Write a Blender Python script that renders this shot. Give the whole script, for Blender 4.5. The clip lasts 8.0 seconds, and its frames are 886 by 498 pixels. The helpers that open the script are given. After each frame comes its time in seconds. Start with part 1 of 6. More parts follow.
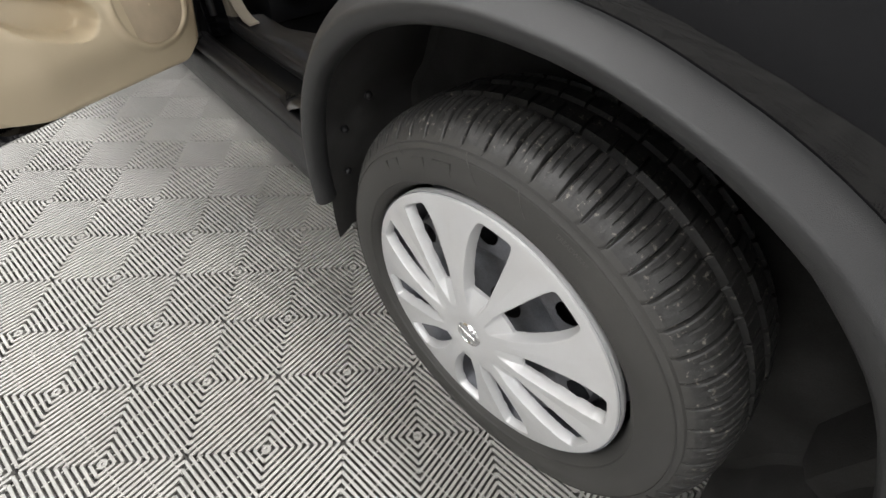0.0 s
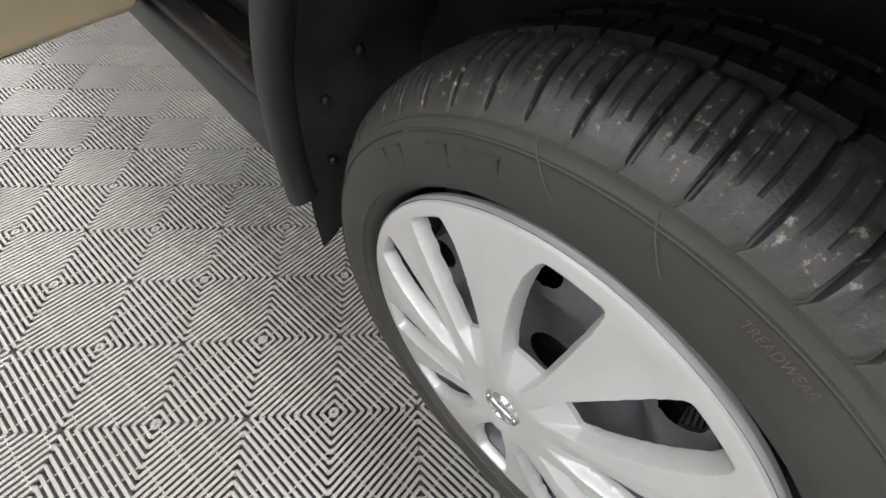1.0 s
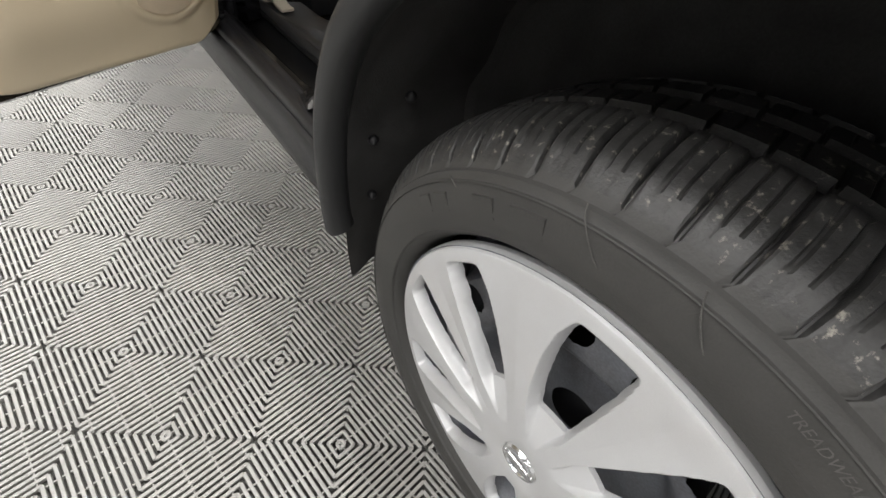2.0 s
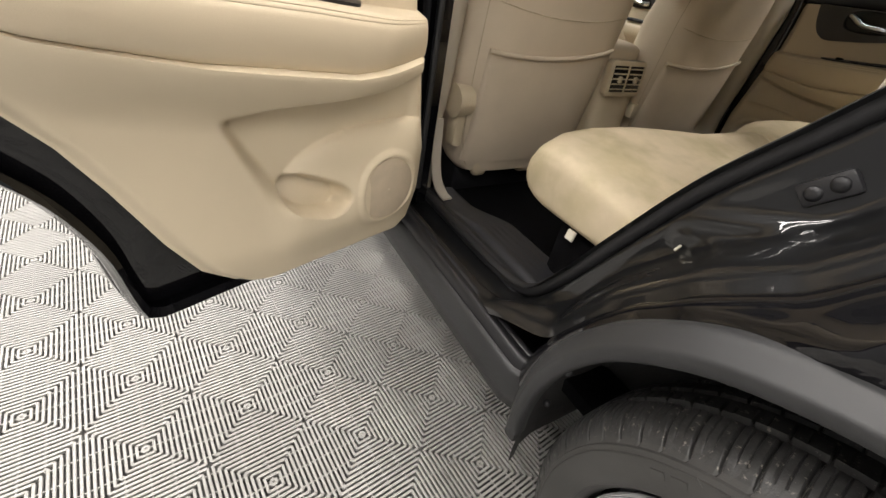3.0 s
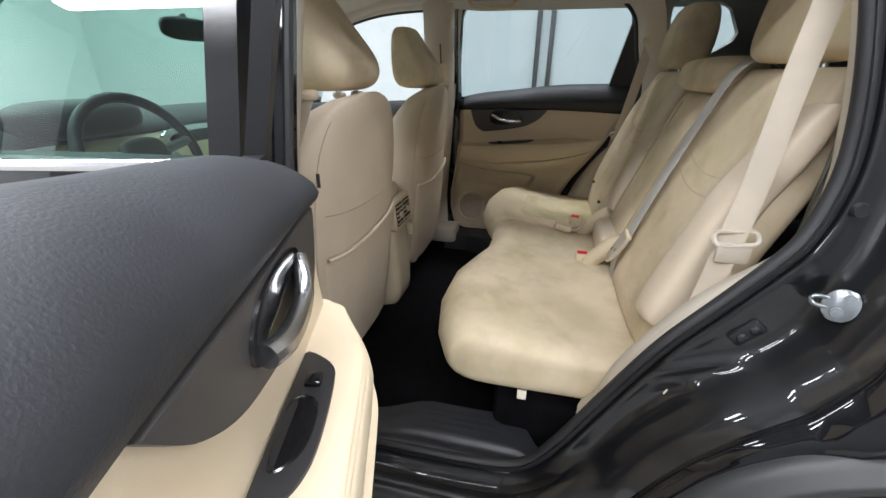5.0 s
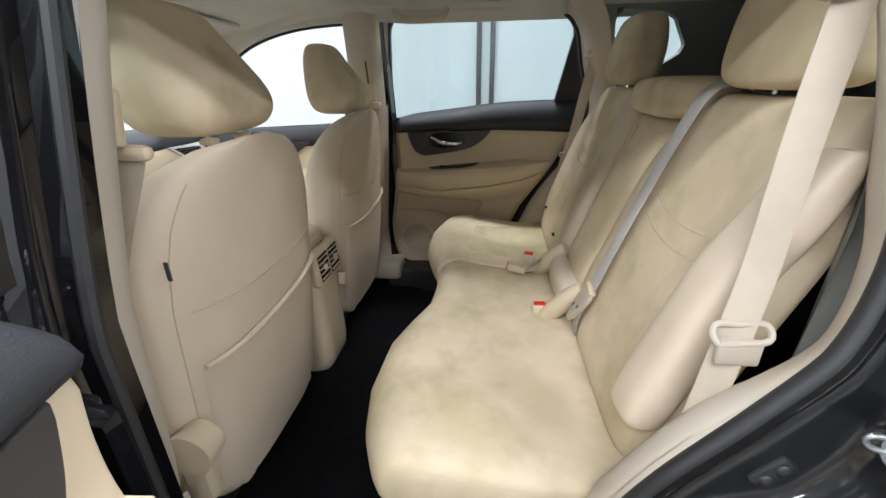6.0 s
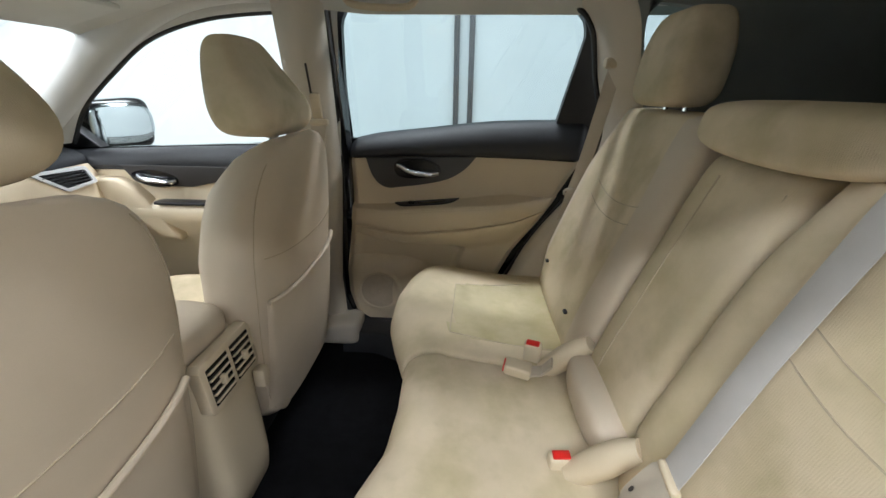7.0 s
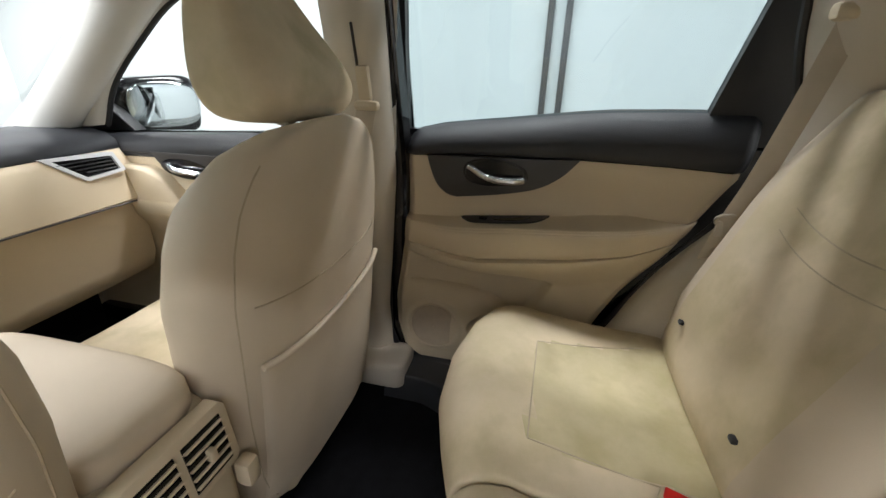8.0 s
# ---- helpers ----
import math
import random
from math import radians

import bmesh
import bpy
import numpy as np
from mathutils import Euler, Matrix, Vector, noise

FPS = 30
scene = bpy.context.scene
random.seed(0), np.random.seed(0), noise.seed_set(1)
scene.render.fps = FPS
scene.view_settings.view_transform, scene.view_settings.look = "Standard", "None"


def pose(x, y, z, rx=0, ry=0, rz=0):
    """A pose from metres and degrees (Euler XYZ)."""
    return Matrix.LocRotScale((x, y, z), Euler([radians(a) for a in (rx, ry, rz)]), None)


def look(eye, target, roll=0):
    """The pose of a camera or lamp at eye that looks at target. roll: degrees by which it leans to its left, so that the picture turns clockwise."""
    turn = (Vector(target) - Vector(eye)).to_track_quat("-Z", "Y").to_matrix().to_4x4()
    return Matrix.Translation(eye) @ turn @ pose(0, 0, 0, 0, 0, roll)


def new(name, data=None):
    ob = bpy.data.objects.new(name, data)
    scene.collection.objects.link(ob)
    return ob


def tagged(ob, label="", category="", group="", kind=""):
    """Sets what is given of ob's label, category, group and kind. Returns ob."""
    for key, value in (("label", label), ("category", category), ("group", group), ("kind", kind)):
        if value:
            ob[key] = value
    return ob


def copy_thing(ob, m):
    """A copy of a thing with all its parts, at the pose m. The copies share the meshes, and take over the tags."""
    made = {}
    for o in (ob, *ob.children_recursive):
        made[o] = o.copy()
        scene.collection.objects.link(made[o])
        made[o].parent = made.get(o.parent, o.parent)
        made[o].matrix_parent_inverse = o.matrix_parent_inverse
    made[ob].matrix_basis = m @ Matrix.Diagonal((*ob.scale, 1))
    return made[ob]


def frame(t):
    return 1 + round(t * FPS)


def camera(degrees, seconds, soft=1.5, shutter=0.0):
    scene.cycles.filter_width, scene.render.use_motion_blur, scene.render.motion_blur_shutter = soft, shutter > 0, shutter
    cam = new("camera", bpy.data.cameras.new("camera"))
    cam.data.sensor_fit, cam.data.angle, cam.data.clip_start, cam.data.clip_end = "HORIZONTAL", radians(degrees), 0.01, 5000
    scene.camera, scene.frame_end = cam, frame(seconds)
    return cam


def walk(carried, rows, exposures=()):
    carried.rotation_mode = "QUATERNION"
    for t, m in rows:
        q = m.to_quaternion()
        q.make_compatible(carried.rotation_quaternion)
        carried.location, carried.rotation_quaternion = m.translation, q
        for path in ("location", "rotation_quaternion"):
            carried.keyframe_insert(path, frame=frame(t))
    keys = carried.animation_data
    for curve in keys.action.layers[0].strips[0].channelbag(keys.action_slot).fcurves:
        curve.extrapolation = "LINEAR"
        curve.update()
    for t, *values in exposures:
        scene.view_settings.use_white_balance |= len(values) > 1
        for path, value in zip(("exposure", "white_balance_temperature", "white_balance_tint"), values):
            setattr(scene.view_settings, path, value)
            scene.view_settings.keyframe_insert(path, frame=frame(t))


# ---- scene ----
cam = camera(95.2, 8.0)
PATH = [
    (0, (-1.145, -0.162, 0.869), (-0.18, 0.715, -0.648), 4.9),
    (0.5, (-1.08, -0.083, 0.793), (-0.145, 0.771, -0.755), 5.1),
    (1, (-1.043, -0.034, 0.749), (-0.122, 0.805, -0.816), 5.9),
    (1.2, (-1.035, -0.021, 0.739), (-0.124, 0.83, -0.825), 6.0),
    (2.3, (-1.085, -0.022, 0.794), (-0.15, 1.068, -0.598), 8.7),
    (2.5, (-1.127, -0.006, 0.829), (-0.194, 1.161, -0.501), 9.1),
    (3, (-1.266, 0.137, 0.96), (-0.325, 1.481, -0.185), 10.7),
    (3.2, (-1.333, 0.239, 1.037), (-0.351, 1.586, -0.068), 9.9),
    (3.5, (-1.417, 0.347, 1.086), (-0.353, 1.718, 0.092), 7.6),
    (4, (-1.486, 0.499, 1.141), (-0.139, 1.663, 0.229), 3.9),
    (4.5, (-1.429, 0.561, 1.16), (0.197, 1.347, 0.299), 1.5),
    (5, (-1.371, 0.599, 1.206), (0.416, 1.019, 0.411), 0.6),
    (5.2, (-1.343, 0.605, 1.223), (0.468, 0.952, 0.449), 0.1),
    (6.5, (-0.888, 0.564, 1.254), (0.953, 0.743, 0.494), -0.5),
    (7, (-0.652, 0.613, 1.262), (1.206, 0.718, 0.53), 0.7),
    (7.5, (-0.461, 0.656, 1.248), (1.402, 0.749, 0.527), 1.7),
    (8, (-0.282, 0.667, 1.224), (1.51, 1.101, 0.45), 1.2),
]
EXPOSURE = [(0, -0.54, 6500, 10), (1.2, -0.58, 6500, 10), (2.5, -0.40, 6600, 11), (3.0, -0.31, 6800, 12), (3.5, -0.36, 6700, 12), (4.0, -0.42, 6300, 12), (4.5, -0.26, 6100, 11), (5.2, -0.02, 6000, 11), (6.5, 0.22, 5950, 10), (7.0, 0.20, 5900, 8), (7.5, 0.33, 6100, 9), (8.0, 0.27, 6200, 10)]
walk(cam, [(t, look(eye, target, roll)) for t, eye, target, roll in PATH], EXPOSURE)

# ---- light ----
world = bpy.data.worlds.new("world")
scene.world = world
world.use_nodes = True
world.node_tree.nodes["Background"].inputs[0].default_value = (0.9, 0.95, 1.0, 1)
world.node_tree.nodes["Background"].inputs[1].default_value = 0.3

ROOM_X0, ROOM_X1, ROOM_Y0, ROOM_Y1, ROOM_H = -4.2, 3.3, -4.5, 6.5, 3.4


def strip_lamp(x, y, length, watts):
    d = bpy.data.lights.new("strip_light", "AREA")
    d.shape, d.size, d.size_y, d.energy = "RECTANGLE", 0.30, length, watts
    d.color = (1.0, 0.985, 0.96)
    ob = new("strip_light", d)
    ob.matrix_world = pose(x, y, ROOM_H - 0.13)
    return ob


LAMPS = [(x, y) for x in (-3.3, -2.1, -0.4, 1.6) for y in (-2.6, 0.9, 4.4)]
for lx, ly in LAMPS:
    strip_lamp(lx, ly, 2.4, {-3.3: 98.0, -2.1: 58.0, -0.4: 96.0, 1.6: 60.0}[lx] * ({-2.6: 0.68, 0.9: 1.0, 4.4: 1.25}[ly] if lx < 0 else 1.0))

# ---- materials ----


def material(name, base, rough=0.5, metal=0.0, vary=0.12, scale=6.0, fine=400.0, bump=0.0, second=None, second_amount=0.3,
             coat=0.0, spec=0.5, per_object=0.0, rough_vary=0.1, third=None, third_amount=0.4, rib=0.0, edge=(0.45, 0.68)):
    m = bpy.data.materials.new(name)
    m.use_nodes = True
    nt = m.node_tree
    n, l = nt.nodes, nt.links
    b = n["Principled BSDF"]
    b.inputs["Metallic"].default_value = metal
    b.inputs["Coat Weight"].default_value = coat
    b.inputs["Coat Roughness"].default_value = 0.03
    b.inputs["Coat IOR"].default_value = 1.5
    b.inputs["Specular IOR Level"].default_value = spec
    tc = n.new("ShaderNodeTexCoord")
    big = n.new("ShaderNodeTexNoise")
    big.inputs["Scale"].default_value = scale
    big.inputs["Detail"].default_value = 5.0
    l.new(tc.outputs["Object"], big.inputs["Vector"])
    ramp = n.new("ShaderNodeMapRange")
    ramp.inputs["From Min"].default_value, ramp.inputs["From Max"].default_value = 0.3, 0.7
    ramp.inputs["To Min"].default_value, ramp.inputs["To Max"].default_value = 1 - vary, 1 + vary
    l.new(big.outputs["Fac"], ramp.inputs["Value"])
    grain = n.new("ShaderNodeTexNoise")
    grain.inputs["Scale"].default_value = fine
    grain.inputs["Detail"].default_value = 3.0
    l.new(tc.outputs["Object"], grain.inputs["Vector"])
    gm = n.new("ShaderNodeMapRange")
    gm.inputs["From Min"].default_value, gm.inputs["From Max"].default_value = 0.25, 0.75
    gm.inputs["To Min"].default_value, gm.inputs["To Max"].default_value = 1 - vary * 0.5, 1 + vary * 0.5
    l.new(grain.outputs["Fac"], gm.inputs["Value"])
    mul = n.new("ShaderNodeMath")
    mul.operation = "MULTIPLY"
    l.new(ramp.outputs[0], mul.inputs[0])
    l.new(gm.outputs[0], mul.inputs[1])
    last = mul
    if per_object:
        oi = n.new("ShaderNodeObjectInfo")
        om = n.new("ShaderNodeMapRange")
        om.inputs["To Min"].default_value, om.inputs["To Max"].default_value = 1 - per_object, 1 + per_object
        l.new(oi.outputs["Random"], om.inputs["Value"])
        m2 = n.new("ShaderNodeMath")
        m2.operation = "MULTIPLY"
        l.new(mul.outputs[0], m2.inputs[0])
        l.new(om.outputs[0], m2.inputs[1])
        last = m2
    col = n.new("ShaderNodeMix")
    col.data_type = "RGBA"
    col.inputs[6].default_value = (*base, 1)
    col.inputs[7].default_value = (*(second or base), 1)
    if second:
        st = n.new("ShaderNodeTexNoise")
        st.inputs["Scale"].default_value = scale * 0.9
        st.inputs["Detail"].default_value = 6.0
        st.inputs["Roughness"].default_value = 0.6
        l.new(tc.outputs["Object"], st.inputs["Vector"])
        sm = n.new("ShaderNodeMapRange")
        sm.inputs["From Min"].default_value, sm.inputs["From Max"].default_value = edge
        sm.inputs["To Min"].default_value, sm.inputs["To Max"].default_value = 0.0, second_amount
        l.new(st.outputs["Color"], sm.inputs["Value"])
        l.new(sm.outputs[0], col.inputs[0])
    else:
        col.inputs[0].default_value = 0.0
    if third:
        tn = n.new("ShaderNodeTexNoise")
        tn.inputs["Scale"].default_value = scale * 1.6
        tn.inputs["Detail"].default_value = 4.0
        l.new(tc.outputs["Object"], tn.inputs["Vector"])
        tm = n.new("ShaderNodeMapRange")
        tm.inputs["From Min"].default_value, tm.inputs["From Max"].default_value = 0.5, 0.72
        tm.inputs["To Min"].default_value, tm.inputs["To Max"].default_value = 0.0, third_amount
        l.new(tn.outputs["Fac"], tm.inputs["Value"])
        blend = n.new("ShaderNodeMix")
        blend.data_type = "RGBA"
        blend.inputs[7].default_value = (*third, 1)
        l.new(tm.outputs[0], blend.inputs[0])
        l.new(col.outputs[2], blend.inputs[6])
        col = blend
    vm = n.new("ShaderNodeVectorMath")
    vm.operation = "SCALE"
    l.new(col.outputs[2], vm.inputs[0])
    l.new(last.outputs[0], vm.inputs["Scale"])
    l.new(vm.outputs[0], b.inputs["Base Color"])
    rm = n.new("ShaderNodeMapRange")
    rm.inputs["To Min"].default_value = max(0.02, rough - rough_vary)
    rm.inputs["To Max"].default_value = min(1.0, rough + rough_vary)
    l.new(big.outputs["Fac"], rm.inputs["Value"])
    l.new(rm.outputs[0], b.inputs["Roughness"])
    if bump:
        bp = n.new("ShaderNodeBump")
        bp.inputs["Strength"].default_value = 0.6
        bp.inputs["Distance"].default_value = bump
        if rib:
            wave = n.new("ShaderNodeTexWave")
            wave.bands_direction = "X"
            wave.inputs["Scale"].default_value = 0.314 / rib
            wave.inputs["Distortion"].default_value = 1.2
            l.new(tc.outputs["Object"], wave.inputs["Vector"])
            both = n.new("ShaderNodeMath")
            both.operation = "MULTIPLY_ADD"
            both.inputs[1].default_value = 0.2
            l.new(wave.outputs["Fac"], both.inputs[0])
            l.new(grain.outputs["Fac"], both.inputs[2])
            l.new(both.outputs[0], bp.inputs["Height"])
        else:
            l.new(grain.outputs["Fac"], bp.inputs["Height"])
        l.new(bp.outputs[0], b.inputs["Normal"])
    return m


def glass(name, tint, rough=0.0):
    """A thin pane: mostly clear, tinted, with a mirror reflection that grows at the edge of sight."""
    m = bpy.data.materials.new(name)
    m.use_nodes = True
    nt = m.node_tree
    n, l = nt.nodes, nt.links
    n.remove(n["Principled BSDF"])
    tr = n.new("ShaderNodeBsdfTransparent")
    tr.inputs[0].default_value = (*tint, 1)
    gl = n.new("ShaderNodeBsdfGlossy")
    gl.inputs["Roughness"].default_value = rough
    fr = n.new("ShaderNodeLayerWeight")
    fr.inputs[0].default_value = 0.5
    power = n.new("ShaderNodeMath")
    power.operation = "POWER"
    power.inputs[1].default_value = 5.0
    l.new(fr.outputs["Facing"], power.inputs[0])
    part_gloss = n.new("ShaderNodeMath")
    part_gloss.operation = "MULTIPLY_ADD"
    part_gloss.inputs[1].default_value, part_gloss.inputs[2].default_value = 0.93, 0.06
    l.new(power.outputs[0], part_gloss.inputs[0])
    mx = n.new("ShaderNodeMixShader")
    l.new(part_gloss.outputs[0], mx.inputs[0])
    l.new(tr.outputs[0], mx.inputs[1])
    l.new(gl.outputs[0], mx.inputs[2])
    l.new(mx.outputs[0], n["Material Output"].inputs[0])
    return m


def emitter(name, col, strength):
    m = bpy.data.materials.new(name)
    m.use_nodes = True
    b = m.node_tree.nodes["Principled BSDF"]
    b.inputs["Emission Color"].default_value = (*col, 1)
    b.inputs["Emission Strength"].default_value = strength
    return m


M_PAINT = material("black_paint", (0.004, 0.004, 0.005), 0.4, vary=0.1, coat=1.0, spec=0.05, rough_vary=0.05)
M_PAINT_INNER = material("black_jamb_paint", (0.007, 0.0074, 0.0082), 0.4, vary=0.15, coat=1.0, spec=0.2, rough_vary=0.08)
# beige-grey tail lining, its colour darkened for the shade at the back
M_TAIL_SHADED = material("shaded_tail_trim", (0.30, 0.312, 0.285), 0.8, vary=0.08, fine=900, bump=0.0004)
M_CLAD = material("grey_cladding", (0.028, 0.0284, 0.0295), 0.46, vary=0.12, spec=0.45, scale=9, fine=1500, bump=0.0004)
M_LINER = material("black_liner", (0.048, 0.047, 0.046), 0.8, vary=0.35, scale=14, fine=500, bump=0.001, second=(0.035, 0.033, 0.03), second_amount=0.5)
M_RUBBER = material("black_rubber", (0.018, 0.018, 0.0195), 0.55, vary=0.15, fine=600, bump=0.0003)
M_TYRE = material("tyre_rubber", (0.045, 0.044, 0.042), 0.62, vary=0.16, scale=11, fine=700, bump=0.0004, second=(0.06, 0.057, 0.052), second_amount=0.35)
M_TREAD = material("tyre_tread", (0.034, 0.0335, 0.033), 0.5, vary=0.3, scale=170, fine=520, bump=0.0006, second=(0.30, 0.28, 0.24), second_amount=0.75, edge=(0.575, 0.64))
M_SCUFFED = material("scuffed_rubber", (0.082, 0.08, 0.075), 0.7, vary=0.3, scale=60, fine=900)
M_SILVER = material("silver_plastic", (0.60, 0.605, 0.615), 0.40, metal=0.25, vary=0.05, scale=8, fine=1200, second=(0.42, 0.38, 0.34), second_amount=0.2)
M_STEEL = material("dark_steel", (0.2, 0.21, 0.235), 0.5, metal=0.2, vary=0.3, scale=20, second=(0.1, 0.07, 0.05), second_amount=0.4)
M_BLACK = material("black_plastic", (0.014, 0.014, 0.016), 0.45, vary=0.15, fine=1200, bump=0.0003)
M_GLOSSBLACK = material("gloss_black", (0.008, 0.008, 0.009), 0.15, vary=0.1)
M_SOFT = material("dark_soft_trim", (0.023, 0.0245, 0.029), 0.55, vary=0.12, scale=10, fine=360, bump=0.0008)
M_INSERT = material("charcoal_trim", (0.042, 0.039, 0.038), 0.42, vary=0.1, fine=1400, bump=0.0002)
M_BEIGE = material("beige_trim", (0.595, 0.494, 0.349), 0.5, vary=0.04, scale=5, fine=900, bump=0.0004)
M_BEIGE_PLASTIC = material("beige_plastic", (0.60, 0.505, 0.358), 0.5, vary=0.04, scale=5, fine=1100, bump=0.0003)
M_LINING = material("taupe_lining", (0.55, 0.495, 0.41), 0.55, vary=0.04, scale=5, fine=1000, bump=0.0003)
M_GRILLE = material("beige_grille", (0.47, 0.385, 0.28), 0.6, vary=0.06, scale=40, fine=1400, bump=0.0012)
M_CLOTH = material("beige_cloth", (0.665, 0.558, 0.402), 0.85, vary=0.08, scale=6, fine=1300, bump=0.0006, second=(0.53, 0.45, 0.28), second_amount=0.8, spec=0.25, third=(0.40, 0.34, 0.195), third_amount=0.60, rib=0.003, edge=(0.43, 0.63))
M_CLOTH_WORN = material("worn_beige_cloth", (0.60, 0.52, 0.335), 0.85, vary=0.09, scale=7, fine=1300, bump=0.0006, second=(0.47, 0.41, 0.225), second_amount=0.85, spec=0.25, third=(0.40, 0.33, 0.19), third_amount=0.55, rib=0.003, edge=(0.42, 0.60))
M_CLOTH_SIDE = material("beige_vinyl", (0.595, 0.50, 0.383), 0.6, vary=0.05, scale=7, fine=1000, bump=0.0004, second=(0.50, 0.43, 0.31), second_amount=0.3)
M_CARPET = material("black_carpet", (0.0055, 0.0055, 0.0065), 0.95, vary=0.4, scale=30, fine=900, bump=0.003, spec=0.1)
M_SCUFF = material("scuff_plastic", (0.026, 0.027, 0.031), 0.40, vary=0.15, scale=14, fine=1000, bump=0.0004)
M_CHROME = material("chrome", (0.72, 0.72, 0.73), 0.2, metal=1.0, vary=0.04, rough_vary=0.04)
M_ZINC = material("zinc", (0.27, 0.285, 0.30), 0.32, metal=0.85, vary=0.15, scale=40)
M_SEAM = material("sewn_seam", (0.48, 0.40, 0.285), 0.8, vary=0.1, scale=30, fine=900)
M_BELT = material("grey_webbing", (0.43, 0.41, 0.385), 0.55, vary=0.06, scale=20, fine=1500, bump=0.0005)
M_BELT_BEIGE = material("beige_webbing", (0.45, 0.39, 0.305), 0.55, vary=0.06, scale=20, fine=1500, bump=0.0005)
M_TONGUE = material("tongue_plastic", (0.46, 0.41, 0.335), 0.45, vary=0.08, scale=20, fine=900)
M_RED = material("red_button", (0.6, 0.02, 0.015), 0.35, vary=0.05)
M_WHITE_TAG = material("pale_tag", (0.7, 0.66, 0.55), 0.6, vary=0.05)
M_PILLAR = material("pale_pillar", (0.60, 0.59, 0.56), 0.7, vary=0.04, fine=900, bump=0.0003)
M_HEAD = material("headliner", (0.62, 0.615, 0.58), 0.9, vary=0.05, scale=8, fine=800, bump=0.0005)
M_WALL = material("white_wall", (0.82, 0.83, 0.83), 0.7, vary=0.03, scale=1.2, fine=60, bump=0.0006)
M_GREYWALL = material("pale_grey_wall", (0.585, 0.603, 0.612), 0.7, vary=0.03, scale=1.2, fine=60, bump=0.0006)
M_DARKWALL = material("dark_wall", (0.20, 0.202, 0.206), 0.7, vary=0.1, scale=1.2, fine=60, bump=0.0006)
M_CEIL = material("ceiling_paint", (0.17, 0.17, 0.172), 0.8, vary=0.1, scale=1.5, fine=60)
M_BEAM = material("dark_steel_beam", (0.05, 0.05, 0.055), 0.5, vary=0.2)
M_TILE = material("floor_tile_plastic", (0.395, 0.388, 0.371), 0.38, vary=0.1, scale=5, fine=300, bump=0.0003, per_object=0.07, second=(0.36, 0.34, 0.31), second_amount=0.35)
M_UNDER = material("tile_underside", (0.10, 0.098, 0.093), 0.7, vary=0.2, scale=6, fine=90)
M_GLASS = glass("clear_glass", (0.90, 0.95, 0.93))
M_GLASS_GREEN = glass("green_glass", (0.42, 0.68, 0.58))
M_GLASS_REAR = glass("tinted_glass", (0.52, 0.62, 0.62))
M_GLASS_DARK = glass("privacy_glass", (0.28, 0.32, 0.31))
M_LAMP = emitter("lamp_diffuser", (1, 0.99, 0.97), 5.0)
M_MIRROR = material("mirror_silver", (0.55, 0.60, 0.62), 0.03, metal=1.0, vary=0.0, rough_vary=0.01)

# ---- mesh helpers ----
V = Vector


def part(name, bm, mat, parent=None, label="", smooth=35, kind=""):
    """One mesh object from a bmesh, under a thing or a part."""
    bmesh.ops.recalc_face_normals(bm, faces=bm.faces)
    me = bpy.data.meshes.new(name)
    bm.to_mesh(me)
    bm.free()
    if smooth:
        me.polygons.foreach_set("use_smooth", [True] * len(me.polygons))
        me.set_sharp_from_angle(angle=radians(smooth))
    me.materials.append(mat)
    ob = new(name, me)
    if parent:
        ob.parent = parent
        if parent.type == "EMPTY":
            ob.matrix_parent_inverse = Matrix.Translation(parent.location).inverted()
    return tagged(ob, label, kind=kind)


def thing(name, loc, label, category, group="", kind=""):
    e = new(name)
    e.empty_display_size = 0.1
    e.location = loc
    return tagged(e, label, category, group, kind)


def curve(pts, n, closed=False):
    """n points along a smooth line through pts."""
    p = [V(q) for q in pts]
    m = len(p)
    segs = m if closed else m - 1
    fine = []
    for i in range(segs):
        a = p[(i - 1) % m] if closed or i > 0 else p[0] * 2 - p[1]
        b, c = p[i], p[(i + 1) % m]
        d = p[(i + 2) % m] if closed or i + 2 < m else c * 2 - b
        for k in range(16):
            t = k / 16
            fine.append(0.5 * (2 * b + (c - a) * t + (2 * a - 5 * b + 4 * c - d) * t * t + (3 * b - a - 3 * c + d) * t ** 3))
    fine.append(p[0] if closed else p[-1])
    acc = [0.0]
    for i in range(1, len(fine)):
        acc.append(acc[-1] + (fine[i] - fine[i - 1]).length)
    out = []
    j = 0
    for k in range(n):
        s = acc[-1] * k / (n if closed else n - 1)
        while j < len(acc) - 2 and acc[j + 1] < s:
            j += 1
        d = acc[j + 1] - acc[j]
        out.append(fine[j].lerp(fine[j + 1], (s - acc[j]) / d if d > 1e-9 else 0))
    return out


def loft(bm, rings, closed=True, caps=True):
    """Faces between rows of points; closed: each row is a loop."""
    rows = [[bm.verts.new(q) for q in r] for r in rings]
    n = len(rows[0])
    for a, b in zip(rows, rows[1:]):
        for i in range(n if closed else n - 1):
            j = (i + 1) % n
            bm.faces.new((a[i], a[j], b[j], b[i]))
    if closed and caps:
        bm.faces.new(rows[0])
        bm.faces.new(rows[-1])
    return rows


def sheet(rings, thick=None):
    """An open surface through rows of points; thick: a vector that gives it a back and edges."""
    bm = bmesh.new()
    if thick is None:
        loft(bm, rings, closed=False)
    else:
        t = V(thick)
        loft(bm, [list(r) + [q + t for q in reversed(r)] for r in rings])
    return bm


